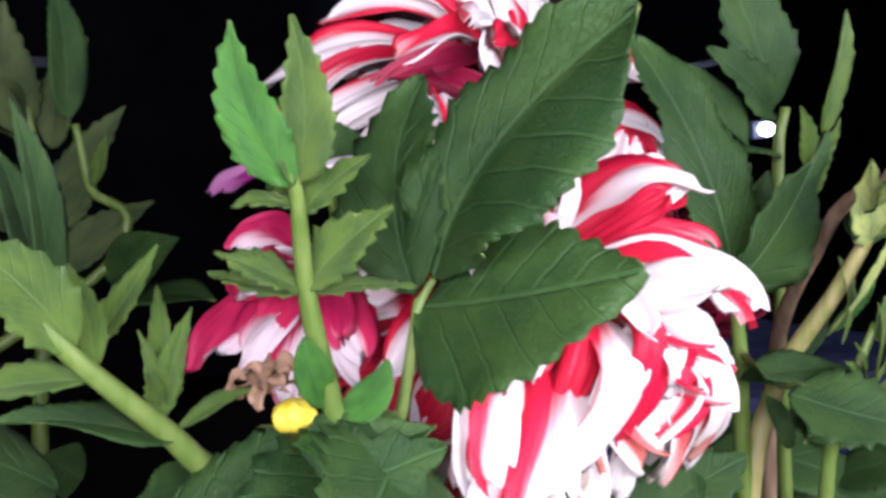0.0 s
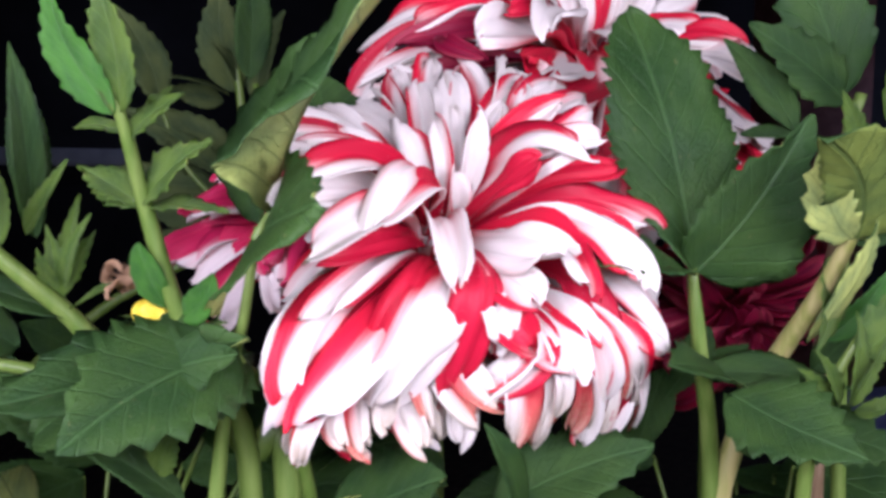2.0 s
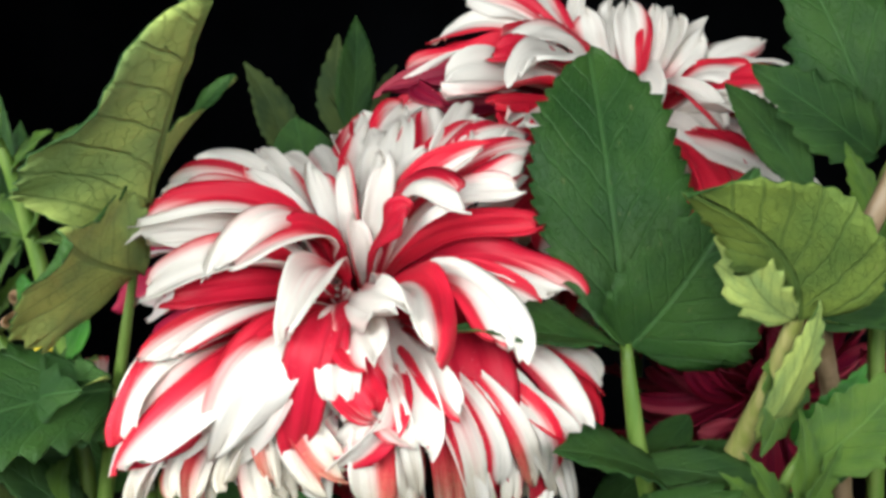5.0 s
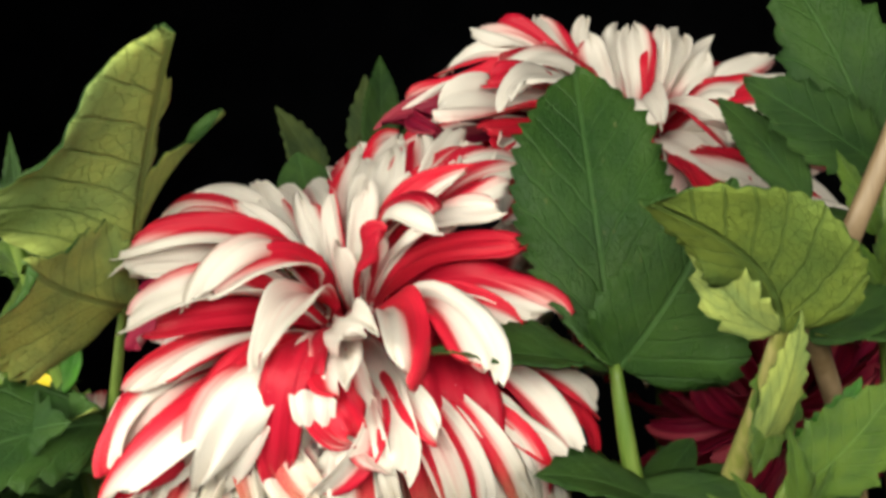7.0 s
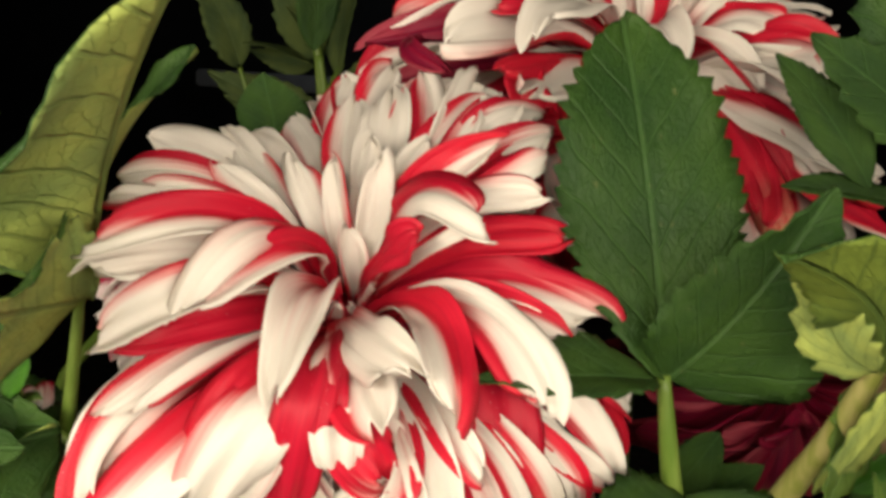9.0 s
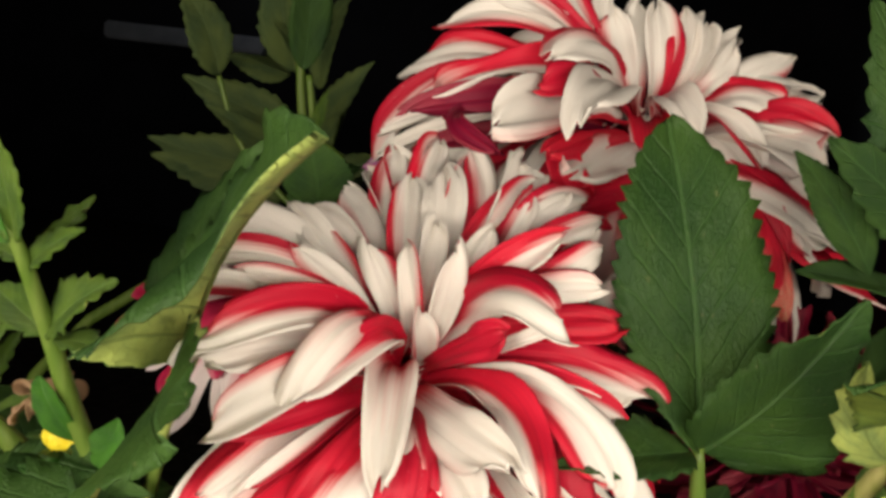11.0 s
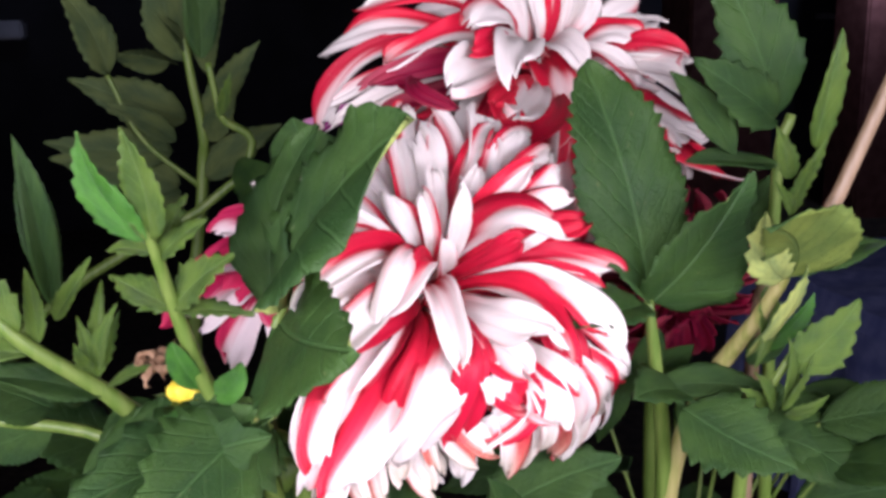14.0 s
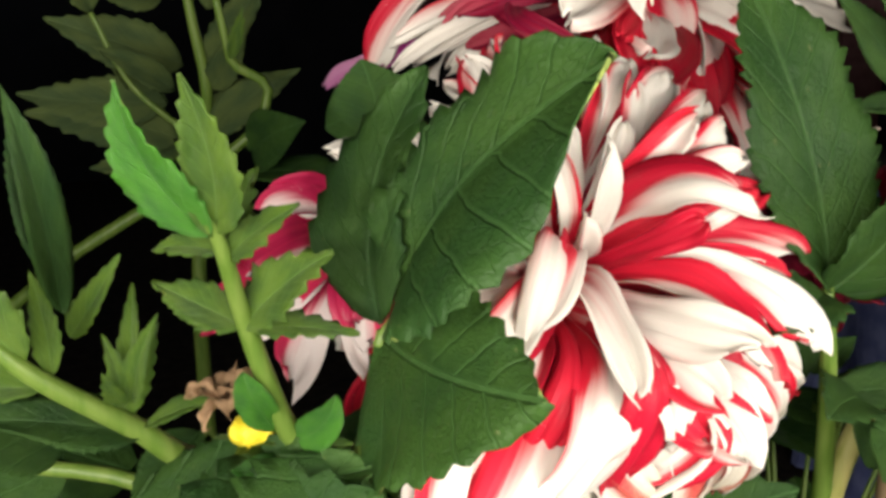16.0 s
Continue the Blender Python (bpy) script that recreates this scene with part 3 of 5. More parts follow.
def flower_head(label, centre, axis, size, mats, seed, down=0.16, rings=RINGS, group="dahlia flower heads", filler=1.0, dense=1.0, blades=(), paint=None, heart=None):
    """A double dahlia: rings of arched ray florets round a heart, those below hanging longer.
    blades: petals of their own place: the middle, the tip, the width, the share of red, the side that carries it; heart: where they start."""
    rng = random.Random(seed)
    kinds = petal_kinds(mats, seed)
    z = Vector(axis).normalized()
    x = Vector((0, 0, 1)).cross(z).normalized()
    y = z.cross(x)
    turn = Matrix((x, y, z)).transposed().to_4x4()
    head = thing("dahlia_flower", centre, label, "flower", group)
    place = Matrix.Translation(centre) @ turn
    bm = bmesh.new()
    bmesh.ops.create_icosphere(bm, subdivisions=2, radius=0.006 * size)
    knob = part("receptacle", bm, mats[1][0], head)
    knob.matrix_basis = place @ Matrix.Translation((0, 0, -0.006 * size)) @ Matrix.Diagonal((1, 1, 0.6, 1))
    c = Vector(centre)
    foot = Vector((c.x + 0.01, c.y + 0.045, -0.02))
    tube("stem", [c - z * 0.004, c - z * 0.02 + Vector((0, 0, -0.006)), Vector((c.x + 0.004, c.y + 0.04, c.z - 0.07)), Vector((foot.x, foot.y, 0.45)), foot], [0.004, 0.0034, 0.0034, 0.0045, 0.006], STEM, head)
    for i in range(6):
        away = place @ pose(0, 0, -0.006 * size, 0, 0, 60 * i)
        leaflet(head, "oval", away @ Vector((0.004, 0, -0.002)), away @ Vector((0.020 * size, 0, -0.012 * size)), -z, 0.9).name = "sepal"
    tips = [Vector(row[1]) for row in blades]
    h = Vector(heart or centre)
    young = []
    for i in range(8 if heart else 0):
        r = (x * math.cos(0.785 * i + rng.uniform(-0.3, 0.3)) + y * math.sin(0.785 * i)) * rng.uniform(0.7, 1.2)
        young.append((h + z * 0.003 + r * 0.0075, h + z * rng.uniform(0.008, 0.013) + r * 0.0055, rng.uniform(0.005, 0.0065), rng.uniform(0.2, 0.6), rng.choice((0, 2))))
    for mid, tip, width, share, side in tuple(blades) + tuple(young):
        way = (Vector(mid) - h).normalized()
        flat = way - z * way.dot(z)
        base = Vector(mid).lerp(Vector(tip), -0.5) if share > 2.5 else h + flat * 0.009 - z * 0.004
        out = (Vector(mid) - (c - z * 0.025)).normalized() + 1.0 * z
        mat = paint or (PETAL_VIOLET if share > 2.5 else PETAL_SHADED if share > 1.4 else PAINTED_OLD if Vector(tip).z < c.z - 0.045 and width < 0.0115 and rng.random() < 0.8 else PAINTED)
        ob = part("petal", curved_petal(base, mid, tip, width * 1.28, out, rng, mat, side == 2), None, head)
        ob.location = base
        ob.color = (share, 0.5 + (0.25 * side if abs(side) < 2 else 0.0), 1.0 if side == 2 else 0.0, 1.0)
    for k, (n, length, elev, kind) in enumerate(rings):
        n = round(n * dense)
        for i in range(n):
            az = 360 * (i + 0.5 * (k % 2)) / n + rng.uniform(-9, 9) + 13 * k
            below = -math.sin(radians(az))
            el = elev + rng.uniform(-8, 8) - 5 * below
            ln = length * size * filler * rng.uniform(0.66, 1.10) * (1 + down * below)
            me = rng.choice(kinds[kind][int(((az + rng.uniform(-18, 18) + 45) % 360) // 90)])
            m = place @ pose(0, 0, 0, 0, 0, az) @ pose(0.006 * size, 0, (0.004 - 0.0022 * k) * size, 0, -el, 0)
            m = m @ pose(0, 0, 0, rng.uniform(-30, 30), 0, rng.uniform(-9, 9)) @ Matrix.Scale(ln, 4)
            end = m @ max((v.co for v in me.vertices), key=lambda c: c.x * c.x + c.z * c.z)
            if any((end - t).length < 0.008 for t in tips):
                continue
            part("petal", me, None, head).matrix_basis = m
    return settle(head)


# ---- ground ----
bm = bmesh.new()
bmesh.ops.create_grid(bm, x_segments=120, y_segments=120, size=40)
for v in bm.verts:
    v.co.z = 0.03 * noise.noise(v.co * 1.7)
ground = tagged(part("ground", bm, SOIL), "dark bare garden soil at night", "ground", kind="structure")

# ---- flowers ----


def under_rows(rows, seed, copies):
    """Narrower petals half hidden behind those given, their tips hanging unevenly."""
    rng = random.Random(seed)
    more = []
    for mid, tip, width, share, side in rows:
        for k in range(copies):
            d = Vector((rng.uniform(-0.009, 0.009), 0.005 + 0.006 * k + rng.uniform(0, 0.005), rng.uniform(-0.006, 0.006)))
            more.append((tuple(Vector(mid) + 0.7 * d), tuple(Vector(tip) + d), width * rng.uniform(0.8, 1.25),
                         rng.choice((0.05, 0.2, 0.35, 0.6, 0.95)), rng.choice((-1, 0, 1))))
    return tuple(more)


STRIPED = ((PETAL_WHITE, PETAL_PALE, PETAL_PALE), (PETAL, PETAL_RED, PETAL_RED))
# petals that can be told apart: where the blade bends, its tip, its width, the share of red and the side that carries it
CENTRE = (
    ((-0.020, -0.011, 0.813), (-0.028, -0.018, 0.798), 0.0085, 0.40, 0),
    ((-0.012, 0.000, 0.812), (-0.023, -0.014, 0.802), 0.0090, 0.62, 1),
    ((-0.004, 0.006, 0.801), (-0.001, -0.026, 0.784), 0.0126, 0.25, 0),
    ((0.008, 0.004, 0.794), (0.030, -0.026, 0.794), 0.0129, 0.22, 0),
    ((0.012, -0.005, 0.786), (0.022, -0.023, 0.779), 0.0149, 0.42, 1),
    ((0.033, -0.004, 0.795), (0.039, -0.020, 0.782), 0.0116, 0.55, -1),
    ((0.022, 0.001, 0.773), (0.036, -0.016, 0.754), 0.0170, 0.18, 1),
    ((0.021, -0.001, 0.818), (0.026, -0.003, 0.821), 0.0075, 1.00, 0),
    ((0.032, 0.001, 0.820), (0.039, 0.001, 0.824), 0.0034, 0.15, 0),
    ((0.030, 0.005, 0.830), (0.040, -0.001, 0.825), 0.0157, 0.50, -1),
)
RIGHT = (
    ((0.046, 0.025, 0.806), (0.070, 0.026, 0.799), 0.0143, 0.50, -1),
    ((0.039, 0.024, 0.818), (0.059, 0.027, 0.819), 0.0107, 0.95, 0),
    ((0.042, 0.017, 0.802), (0.063, 0.015, 0.795), 0.0085, 0.60, -1),
    ((0.050, -0.001, 0.795), (0.058, -0.006, 0.783), 0.0129, 0.28, 1),
    ((0.046, 0.010, 0.773), (0.047, 0.008, 0.757), 0.0191, 1.00, 0),
    ((0.061, 0.019, 0.764), (0.075, 0.023, 0.755), 0.0097, 0.50, 1),
    ((0.068, 0.029, 0.769), (0.078, 0.032, 0.754), 0.0093, 0.25, 1),
    ((0.075, 0.043, 0.774), (0.079, 0.048, 0.767), 0.0070, 0.30, 1),
    ((0.039, -0.007, 0.771), (0.045, -0.009, 0.764), 0.0074, 0.40, 1),
    ((0.076, 0.046, 0.765), (0.079, 0.051, 0.754), 0.0064, 1.00, 0),
)
TUBE = (
    ((0.002, 0.029, 0.806), (0.001, 0.021, 0.819), 0.0090, 0.05, 2),
    ((0.008, 0.024, 0.824), (0.009, 0.025, 0.838), 0.0078, 0.05, 0),
    ((-0.002, 0.027, 0.821), (-0.005, 0.028, 0.835), 0.0070, 0.15, 1),
    ((0.002, 0.036, 0.827), (0.002, 0.042, 0.841), 0.0070, 0.15, 0),
    ((-0.010, 0.029, 0.822), (-0.018, 0.032, 0.834), 0.0078, 0.15, 1),
    ((-0.023, 0.024, 0.821), (-0.037, 0.025, 0.831), 0.0082, 0.20, -1),
    ((-0.026, 0.038, 0.826), (-0.039, 0.046, 0.835), 0.0076, 0.12, 1),
    ((-0.024, 0.048, 0.829), (-0.038, 0.058, 0.838), 0.0075, 0.15, 0),
    ((0.014, 0.031, 0.830), (0.019, 0.037, 0.841), 0.0075, 0.08, 0),
    ((0.024, 0.028, 0.833), (0.039, 0.033, 0.842), 0.0098, 0.48, -1),
    ((0.038, 0.023, 0.829), (0.052, 0.026, 0.830), 0.0081, 0.18, -1),
)
FANL = (
    ((-0.042, 0.041, 0.830), (-0.067, 0.047, 0.836), 0.0111, 0.12, 0),
    ((-0.028, 0.016, 0.821), (-0.048, 0.011, 0.825), 0.0086, 0.18, 1),
    ((-0.047, 0.021, 0.829), (-0.063, 0.022, 0.826), 0.0076, 0.38, 1),
    ((-0.032, -0.003, 0.820), (-0.050, -0.017, 0.813), 0.0118, 0.55, 1),
    ((-0.048, 0.009, 0.822), (-0.060, 0.009, 0.821), 0.0061, 0.35, -1),
    ((-0.040, -0.008, 0.810), (-0.052, -0.019, 0.807), 0.0130, 0.04, 0),
    ((-0.033, -0.017, 0.801), (-0.044, -0.024, 0.793), 0.0127, 0.12, 1),
    ((-0.026, -0.007, 0.796), (-0.040, -0.018, 0.792), 0.0105, 0.98, 0),
    ((-0.033, -0.007, 0.785), (-0.047, -0.019, 0.773), 0.0078, 0.40, 1),
    ((-0.026, -0.012, 0.783), (-0.035, -0.018, 0.776), 0.0056, 0.55, -1),
)
CROWN = (
    ((-0.017, 0.064, 0.843), (-0.016, 0.082, 0.857), 0.0096, 0.25, -1),
    ((-0.008, 0.051, 0.835), (-0.009, 0.064, 0.850), 0.0101, 0.15, -1),
    ((0.003, 0.056, 0.840), (0.001, 0.070, 0.853), 0.0119, 0.08, 0),
    ((-0.022, 0.062, 0.834), (-0.031, 0.076, 0.843), 0.0078, 0.12, 0),
    ((0.020, 0.054, 0.842), (0.032, 0.069, 0.854), 0.0094, 0.30, -1),
    ((0.025, 0.046, 0.839), (0.030, 0.057, 0.850), 0.0072, 0.35, -1),
    ((0.008, 0.065, 0.844), (0.011, 0.083, 0.859), 0.0105, 0.70, 0),
    ((-0.006, 0.072, 0.847), (-0.008, 0.088, 0.860), 0.0097, 0.50, -1),
    ((0.038, 0.039, 0.834), (0.049, 0.048, 0.842), 0.0076, 0.55, -1),
    ((0.037, 0.055, 0.846), (0.046, 0.065, 0.848), 0.0110, 0.15, -1),
)
CROWN2 = (
    ((0.025, 0.064, 0.848), (0.026, 0.077, 0.859), 0.0151, 0.10, 0),
    ((0.013, 0.067, 0.851), (0.008, 0.079, 0.860), 0.0086, 0.40, -1),
    ((-0.011, 0.069, 0.846), (-0.018, 0.084, 0.857), 0.0091, 0.30, -1),
    ((-0.022, 0.057, 0.834), (-0.032, 0.071, 0.842), 0.0089, 0.20, -1),
    ((-0.034, 0.042, 0.832), (-0.044, 0.050, 0.839), 0.0081, 0.20, 0),
    ((-0.017, 0.066, 0.841), (-0.025, 0.080, 0.848), 0.0078, 0.30, 1),
    ((0.040, 0.045, 0.841), (0.051, 0.053, 0.845), 0.0082, 0.40, -1),
    ((0.043, 0.033, 0.834), (0.051, 0.039, 0.839), 0.0076, 0.30, -1),
    ((0.033, 0.053, 0.847), (0.041, 0.062, 0.851), 0.0087, 0.30, -1),
    ((-0.005, 0.072, 0.854), (-0.003, 0.085, 0.861), 0.0092, 0.35, -1),
)
LOWL = (
    ((-0.028, -0.017, 0.766), (-0.047, -0.026, 0.743), 0.0158, 0.52, 1),
    ((-0.049, -0.016, 0.765), (-0.052, -0.018, 0.749), 0.0112, 0.50, 1),
    ((-0.009, -0.021, 0.774), (-0.026, -0.013, 0.746), 0.0157, 0.06, 1),
    ((0.004, -0.021, 0.778), (-0.002, -0.011, 0.750), 0.0124, 0.92, 0),
    ((0.012, -0.018, 0.774), (0.012, -0.015, 0.763), 0.0101, 0.15, 0),
    ((0.002, -0.012, 0.756), (0.013, -0.011, 0.745), 0.0086, 0.40, 1),
    ((0.023, -0.015, 0.757), (0.011, -0.011, 0.747), 0.0082, 0.50, -1),
    ((-0.018, -0.016, 0.777), (-0.028, -0.008, 0.756), 0.0090, 0.90, 0),
    ((-0.042, -0.015, 0.761), (-0.046, -0.018, 0.749), 0.0082, 0.95, 0),
    ((0.016, -0.016, 0.770), (0.023, -0.014, 0.763), 0.0118, 0.85, 0),
)
HEM = (
    ((-0.044, -0.021, 0.742), (-0.047, -0.017, 0.730), 0.0068, 0.25, 0),
    ((-0.038, -0.016, 0.742), (-0.034, -0.019, 0.735), 0.0065, 0.30, 1),
    ((-0.031, -0.011, 0.742), (-0.028, -0.018, 0.733), 0.0078, 0.50, 1),
    ((-0.021, -0.009, 0.747), (-0.021, -0.014, 0.738), 0.0091, 0.12, 0),
    ((-0.016, -0.008, 0.743), (-0.009, -0.009, 0.730), 0.0091, 0.15, 1),
    ((-0.012, -0.010, 0.754), (-0.008, -0.009, 0.739), 0.0068, 0.50, 1),
    ((-0.002, -0.010, 0.751), (0.007, -0.008, 0.739), 0.0076, 0.60, -1),
    ((0.021, -0.008, 0.747), (0.020, -0.000, 0.730), 0.0105, 0.60, -1),
    ((0.033, -0.012, 0.754), (0.033, -0.002, 0.740), 0.0056, 0.20, 0),
    ((0.045, 0.004, 0.746), (0.045, 0.017, 0.725), 0.0097, 0.22, 1),
)
HEMR = (
    ((0.053, 0.004, 0.754), (0.053, 0.014, 0.741), 0.0065, 0.35, 1),
    ((0.057, 0.016, 0.744), (0.054, 0.026, 0.725), 0.0074, 0.22, -1),
    ((0.067, 0.019, 0.754), (0.066, 0.029, 0.740), 0.0065, 0.35, -1),
    ((0.070, 0.030, 0.744), (0.072, 0.045, 0.724), 0.0059, 0.25, 0),
    ((0.064, 0.030, 0.737), (0.061, 0.034, 0.724), 0.0069, 0.30, 0),
    ((0.040, -0.005, 0.753), (0.040, 0.009, 0.732), 0.0085, 0.80, 0),
    ((0.028, -0.005, 0.745), (0.027, 0.005, 0.729), 0.0070, 0.30, 1),
    ((0.003, -0.005, 0.747), (0.002, -0.001, 0.730), 0.0086, 0.40, 0),
    ((0.059, 0.010, 0.757), (0.062, 0.025, 0.739), 0.0063, 0.50, 1),
)
BACK_LEFT = (
    ((0.003, 0.164, 0.894), (-0.029, 0.201, 0.879), 0.0135, 0.25, 1),
    ((0.010, 0.160, 0.908), (-0.012, 0.169, 0.901), 0.0129, 0.35, -1),
    ((0.025, 0.158, 0.915), (0.005, 0.167, 0.920), 0.0118, 0.45, 1),
    ((0.043, 0.160, 0.911), (0.033, 0.168, 0.926), 0.0119, 0.18, 1),
    ((0.015, 0.116, 0.887), (-0.007, 0.109, 0.875), 0.0158, 0.35, 1),
    ((-0.018, 0.161, 0.873), (-0.033, 0.176, 0.843), 0.0145, 0.40, 1),
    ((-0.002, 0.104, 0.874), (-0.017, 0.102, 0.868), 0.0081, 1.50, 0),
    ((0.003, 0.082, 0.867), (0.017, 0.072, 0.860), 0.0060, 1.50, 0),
    ((0.032, 0.096, 0.873), (0.014, 0.075, 0.867), 0.0213, 0.10, -1),
    ((0.052, 0.104, 0.885), (0.043, 0.075, 0.873), 0.0177, 0.08, 0),
)
BACK_TOP = (
    ((0.038, 0.100, 0.886), (0.029, 0.096, 0.883), 0.0112, 1.00, 0),
    ((0.045, 0.130, 0.900), (0.031, 0.115, 0.894), 0.0179, 0.20, 1),
    ((0.061, 0.156, 0.894), (0.056, 0.163, 0.914), 0.0140, 0.35, -1),
    ((0.070, 0.161, 0.899), (0.068, 0.172, 0.920), 0.0131, 0.10, 0),
    ((0.079, 0.160, 0.901), (0.075, 0.172, 0.920), 0.0142, 0.12, 1),
    ((0.087, 0.160, 0.901), (0.087, 0.171, 0.919), 0.0116, 0.30, -1),
    ((0.095, 0.162, 0.904), (0.096, 0.169, 0.914), 0.0117, 0.10, 0),
    ((0.102, 0.160, 0.900), (0.108, 0.167, 0.908), 0.0127, 0.15, 0),
    ((0.114, 0.161, 0.895), (0.132, 0.171, 0.905), 0.0128, 0.20, 1),
    ((0.053, 0.165, 0.910), (0.053, 0.175, 0.927), 0.0089, 0.10, 0),
)
BACK_RIGHT = (
    ((0.114, 0.149, 0.889), (0.128, 0.143, 0.885), 0.0151, 0.45, -1),
    ((0.125, 0.157, 0.893), (0.142, 0.156, 0.892), 0.0080, 0.20, 0),
    ((0.118, 0.139, 0.880), (0.144, 0.126, 0.874), 0.0143, 0.60, -1),
    ((0.124, 0.126, 0.870), (0.138, 0.111, 0.864), 0.0210, 0.12, -1),
    ((0.104, 0.134, 0.876), (0.117, 0.129, 0.861), 0.0110, 0.28, 1),
    ((0.083, 0.142, 0.883), (0.091, 0.127, 0.870), 0.0126, 0.08, 0),
    ((0.057, 0.103, 0.862), (0.043, 0.074, 0.856), 0.0155, 0.08, 1),
    ((0.045, 0.093, 0.866), (0.033, 0.074, 0.862), 0.0097, 1.00, 0),
    ((0.059, 0.093, 0.850), (0.044, 0.081, 0.847), 0.0143, 1.00, 0),
    ((0.141, 0.146, 0.849), (0.166, 0.157, 0.828), 0.0185, 0.35, 1),
)
BACK_LOW = (
    ((0.120, 0.125, 0.851), (0.139, 0.126, 0.831), 0.0140, 0.50, 1),
    ((0.112, 0.125, 0.850), (0.130, 0.119, 0.827), 0.0139, 1.00, 0),
    ((0.120, 0.110, 0.831), (0.129, 0.110, 0.807), 0.0112, 1.20, 0),
    ((0.113, 0.117, 0.841), (0.119, 0.105, 0.821), 0.0124, 1.00, 0),
    ((0.128, 0.121, 0.850), (0.153, 0.139, 0.835), 0.0148, 0.35, -1),
    ((0.136, 0.125, 0.842), (0.168, 0.157, 0.833), 0.0086, 0.10, 0),
    ((0.042, 0.084, 0.855), (0.051, 0.089, 0.846), 0.0108, 1.20, 0),
    ((0.043, 0.085, 0.847), (0.057, 0.090, 0.837), 0.0134, 1.20, 0),
)
THIRD = (
    ((-0.078, 0.068, 0.804), (-0.094, 0.058, 0.799), 0.0130, 0.85, 1),
    ((-0.058, 0.061, 0.791), (-0.059, 0.045, 0.776), 0.0147, 0.50, -1),
    ((-0.072, 0.069, 0.781), (-0.083, 0.060, 0.759), 0.0137, 0.30, 1),
    ((-0.074, 0.074, 0.794), (-0.087, 0.068, 0.781), 0.0132, 0.95, 0),
    ((-0.075, 0.078, 0.803), (-0.089, 0.075, 0.797), 0.0138, 0.50, -1),
    ((-0.083, 0.075, 0.792), (-0.103, 0.070, 0.777), 0.0159, 0.80, 1),
    ((-0.057, 0.062, 0.788), (-0.058, 0.048, 0.771), 0.0165, 0.30, -1),
    ((-0.060, 0.064, 0.794), (-0.064, 0.050, 0.781), 0.0107, 0.85, 0),
    ((-0.071, 0.084, 0.813), (-0.083, 0.085, 0.813), 0.0146, 0.45, 1),
    ((-0.077, 0.073, 0.791), (-0.092, 0.066, 0.777), 0.0132, 0.35, 1),
    ((-0.073, 0.082, 0.811), (-0.085, 0.082, 0.811), 0.0135, 0.35, 1),
)
BACK_SIDE = (
    ((0.018, 0.145, 0.870), (-0.032, 0.147, 0.846), 0.0100, 0.10, 0),
    ((0.023, 0.145, 0.871), (-0.023, 0.147, 0.848), 0.0090, 0.25, 1),
    ((0.019, 0.145, 0.876), (-0.030, 0.147, 0.857), 0.0100, 0.20, 1),
    ((0.030, 0.145, 0.869), (-0.010, 0.147, 0.845), 0.0090, 0.15, 0),
    ((0.036, 0.139, 0.872), (0.001, 0.137, 0.849), 0.0090, 0.30, -1),
    ((0.027, 0.145, 0.873), (-0.016, 0.147, 0.852), 0.0100, 0.05, 0),
)
# crimson rows between the two flowers take their shade from the petal colour
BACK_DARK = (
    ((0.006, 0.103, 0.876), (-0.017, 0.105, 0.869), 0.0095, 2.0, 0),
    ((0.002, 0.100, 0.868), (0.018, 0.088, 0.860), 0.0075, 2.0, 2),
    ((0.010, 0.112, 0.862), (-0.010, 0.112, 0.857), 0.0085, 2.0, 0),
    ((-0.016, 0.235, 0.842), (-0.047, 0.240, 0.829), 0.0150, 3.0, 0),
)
flower_head("large red and white striped dahlia in full bloom", (-0.002, 0.064, 0.791), (0.08, -0.84, 0.52), 0.95, STRIPED, 11, down=0.2, blades=CENTRE + RIGHT + TUBE + FANL + CROWN + CROWN2 + LOWL + HEM + HEMR + under_rows(LOWL + HEM + HEMR, 3, 2), filler=0.76, heart=(-0.004, 0.044, 0.792))
flower_head("red and white striped dahlia standing behind another", (0.082, 0.190, 0.868), (0.05, -0.72, 0.70), 1.28, ((PETAL_PALE, PETAL_WHITE), (PETAL, PETAL_WHITE, PETAL_RED)), 5, down=0.30, blades=BACK_LEFT + BACK_TOP + BACK_RIGHT + BACK_LOW + BACK_SIDE + BACK_DARK, dense=1.2, filler=0.80, heart=(0.079, 0.168, 0.872))
flower_head("pink, red and white dahlia half hidden behind leaves", (-0.052, 0.106, 0.788), (-0.45, -0.80, 0.35), 0.55, ((PETAL, PETAL_WHITE), (PETAL_PINK, PETAL, PETAL_RED, PETAL_WHITE)), 9, rings=RINGS[0:8], filler=0.62, blades=THIRD, paint=PAINTED_PINK, heart=(-0.056, 0.092, 0.797))
flower_head("dark crimson dahlia in the shade of leaves", (0.140, 0.125, 0.757), (0.2, -0.55, -0.6), 0.72, ((PETAL_SHADED,), (PETAL_SHADED,)), 4, rings=RINGS)

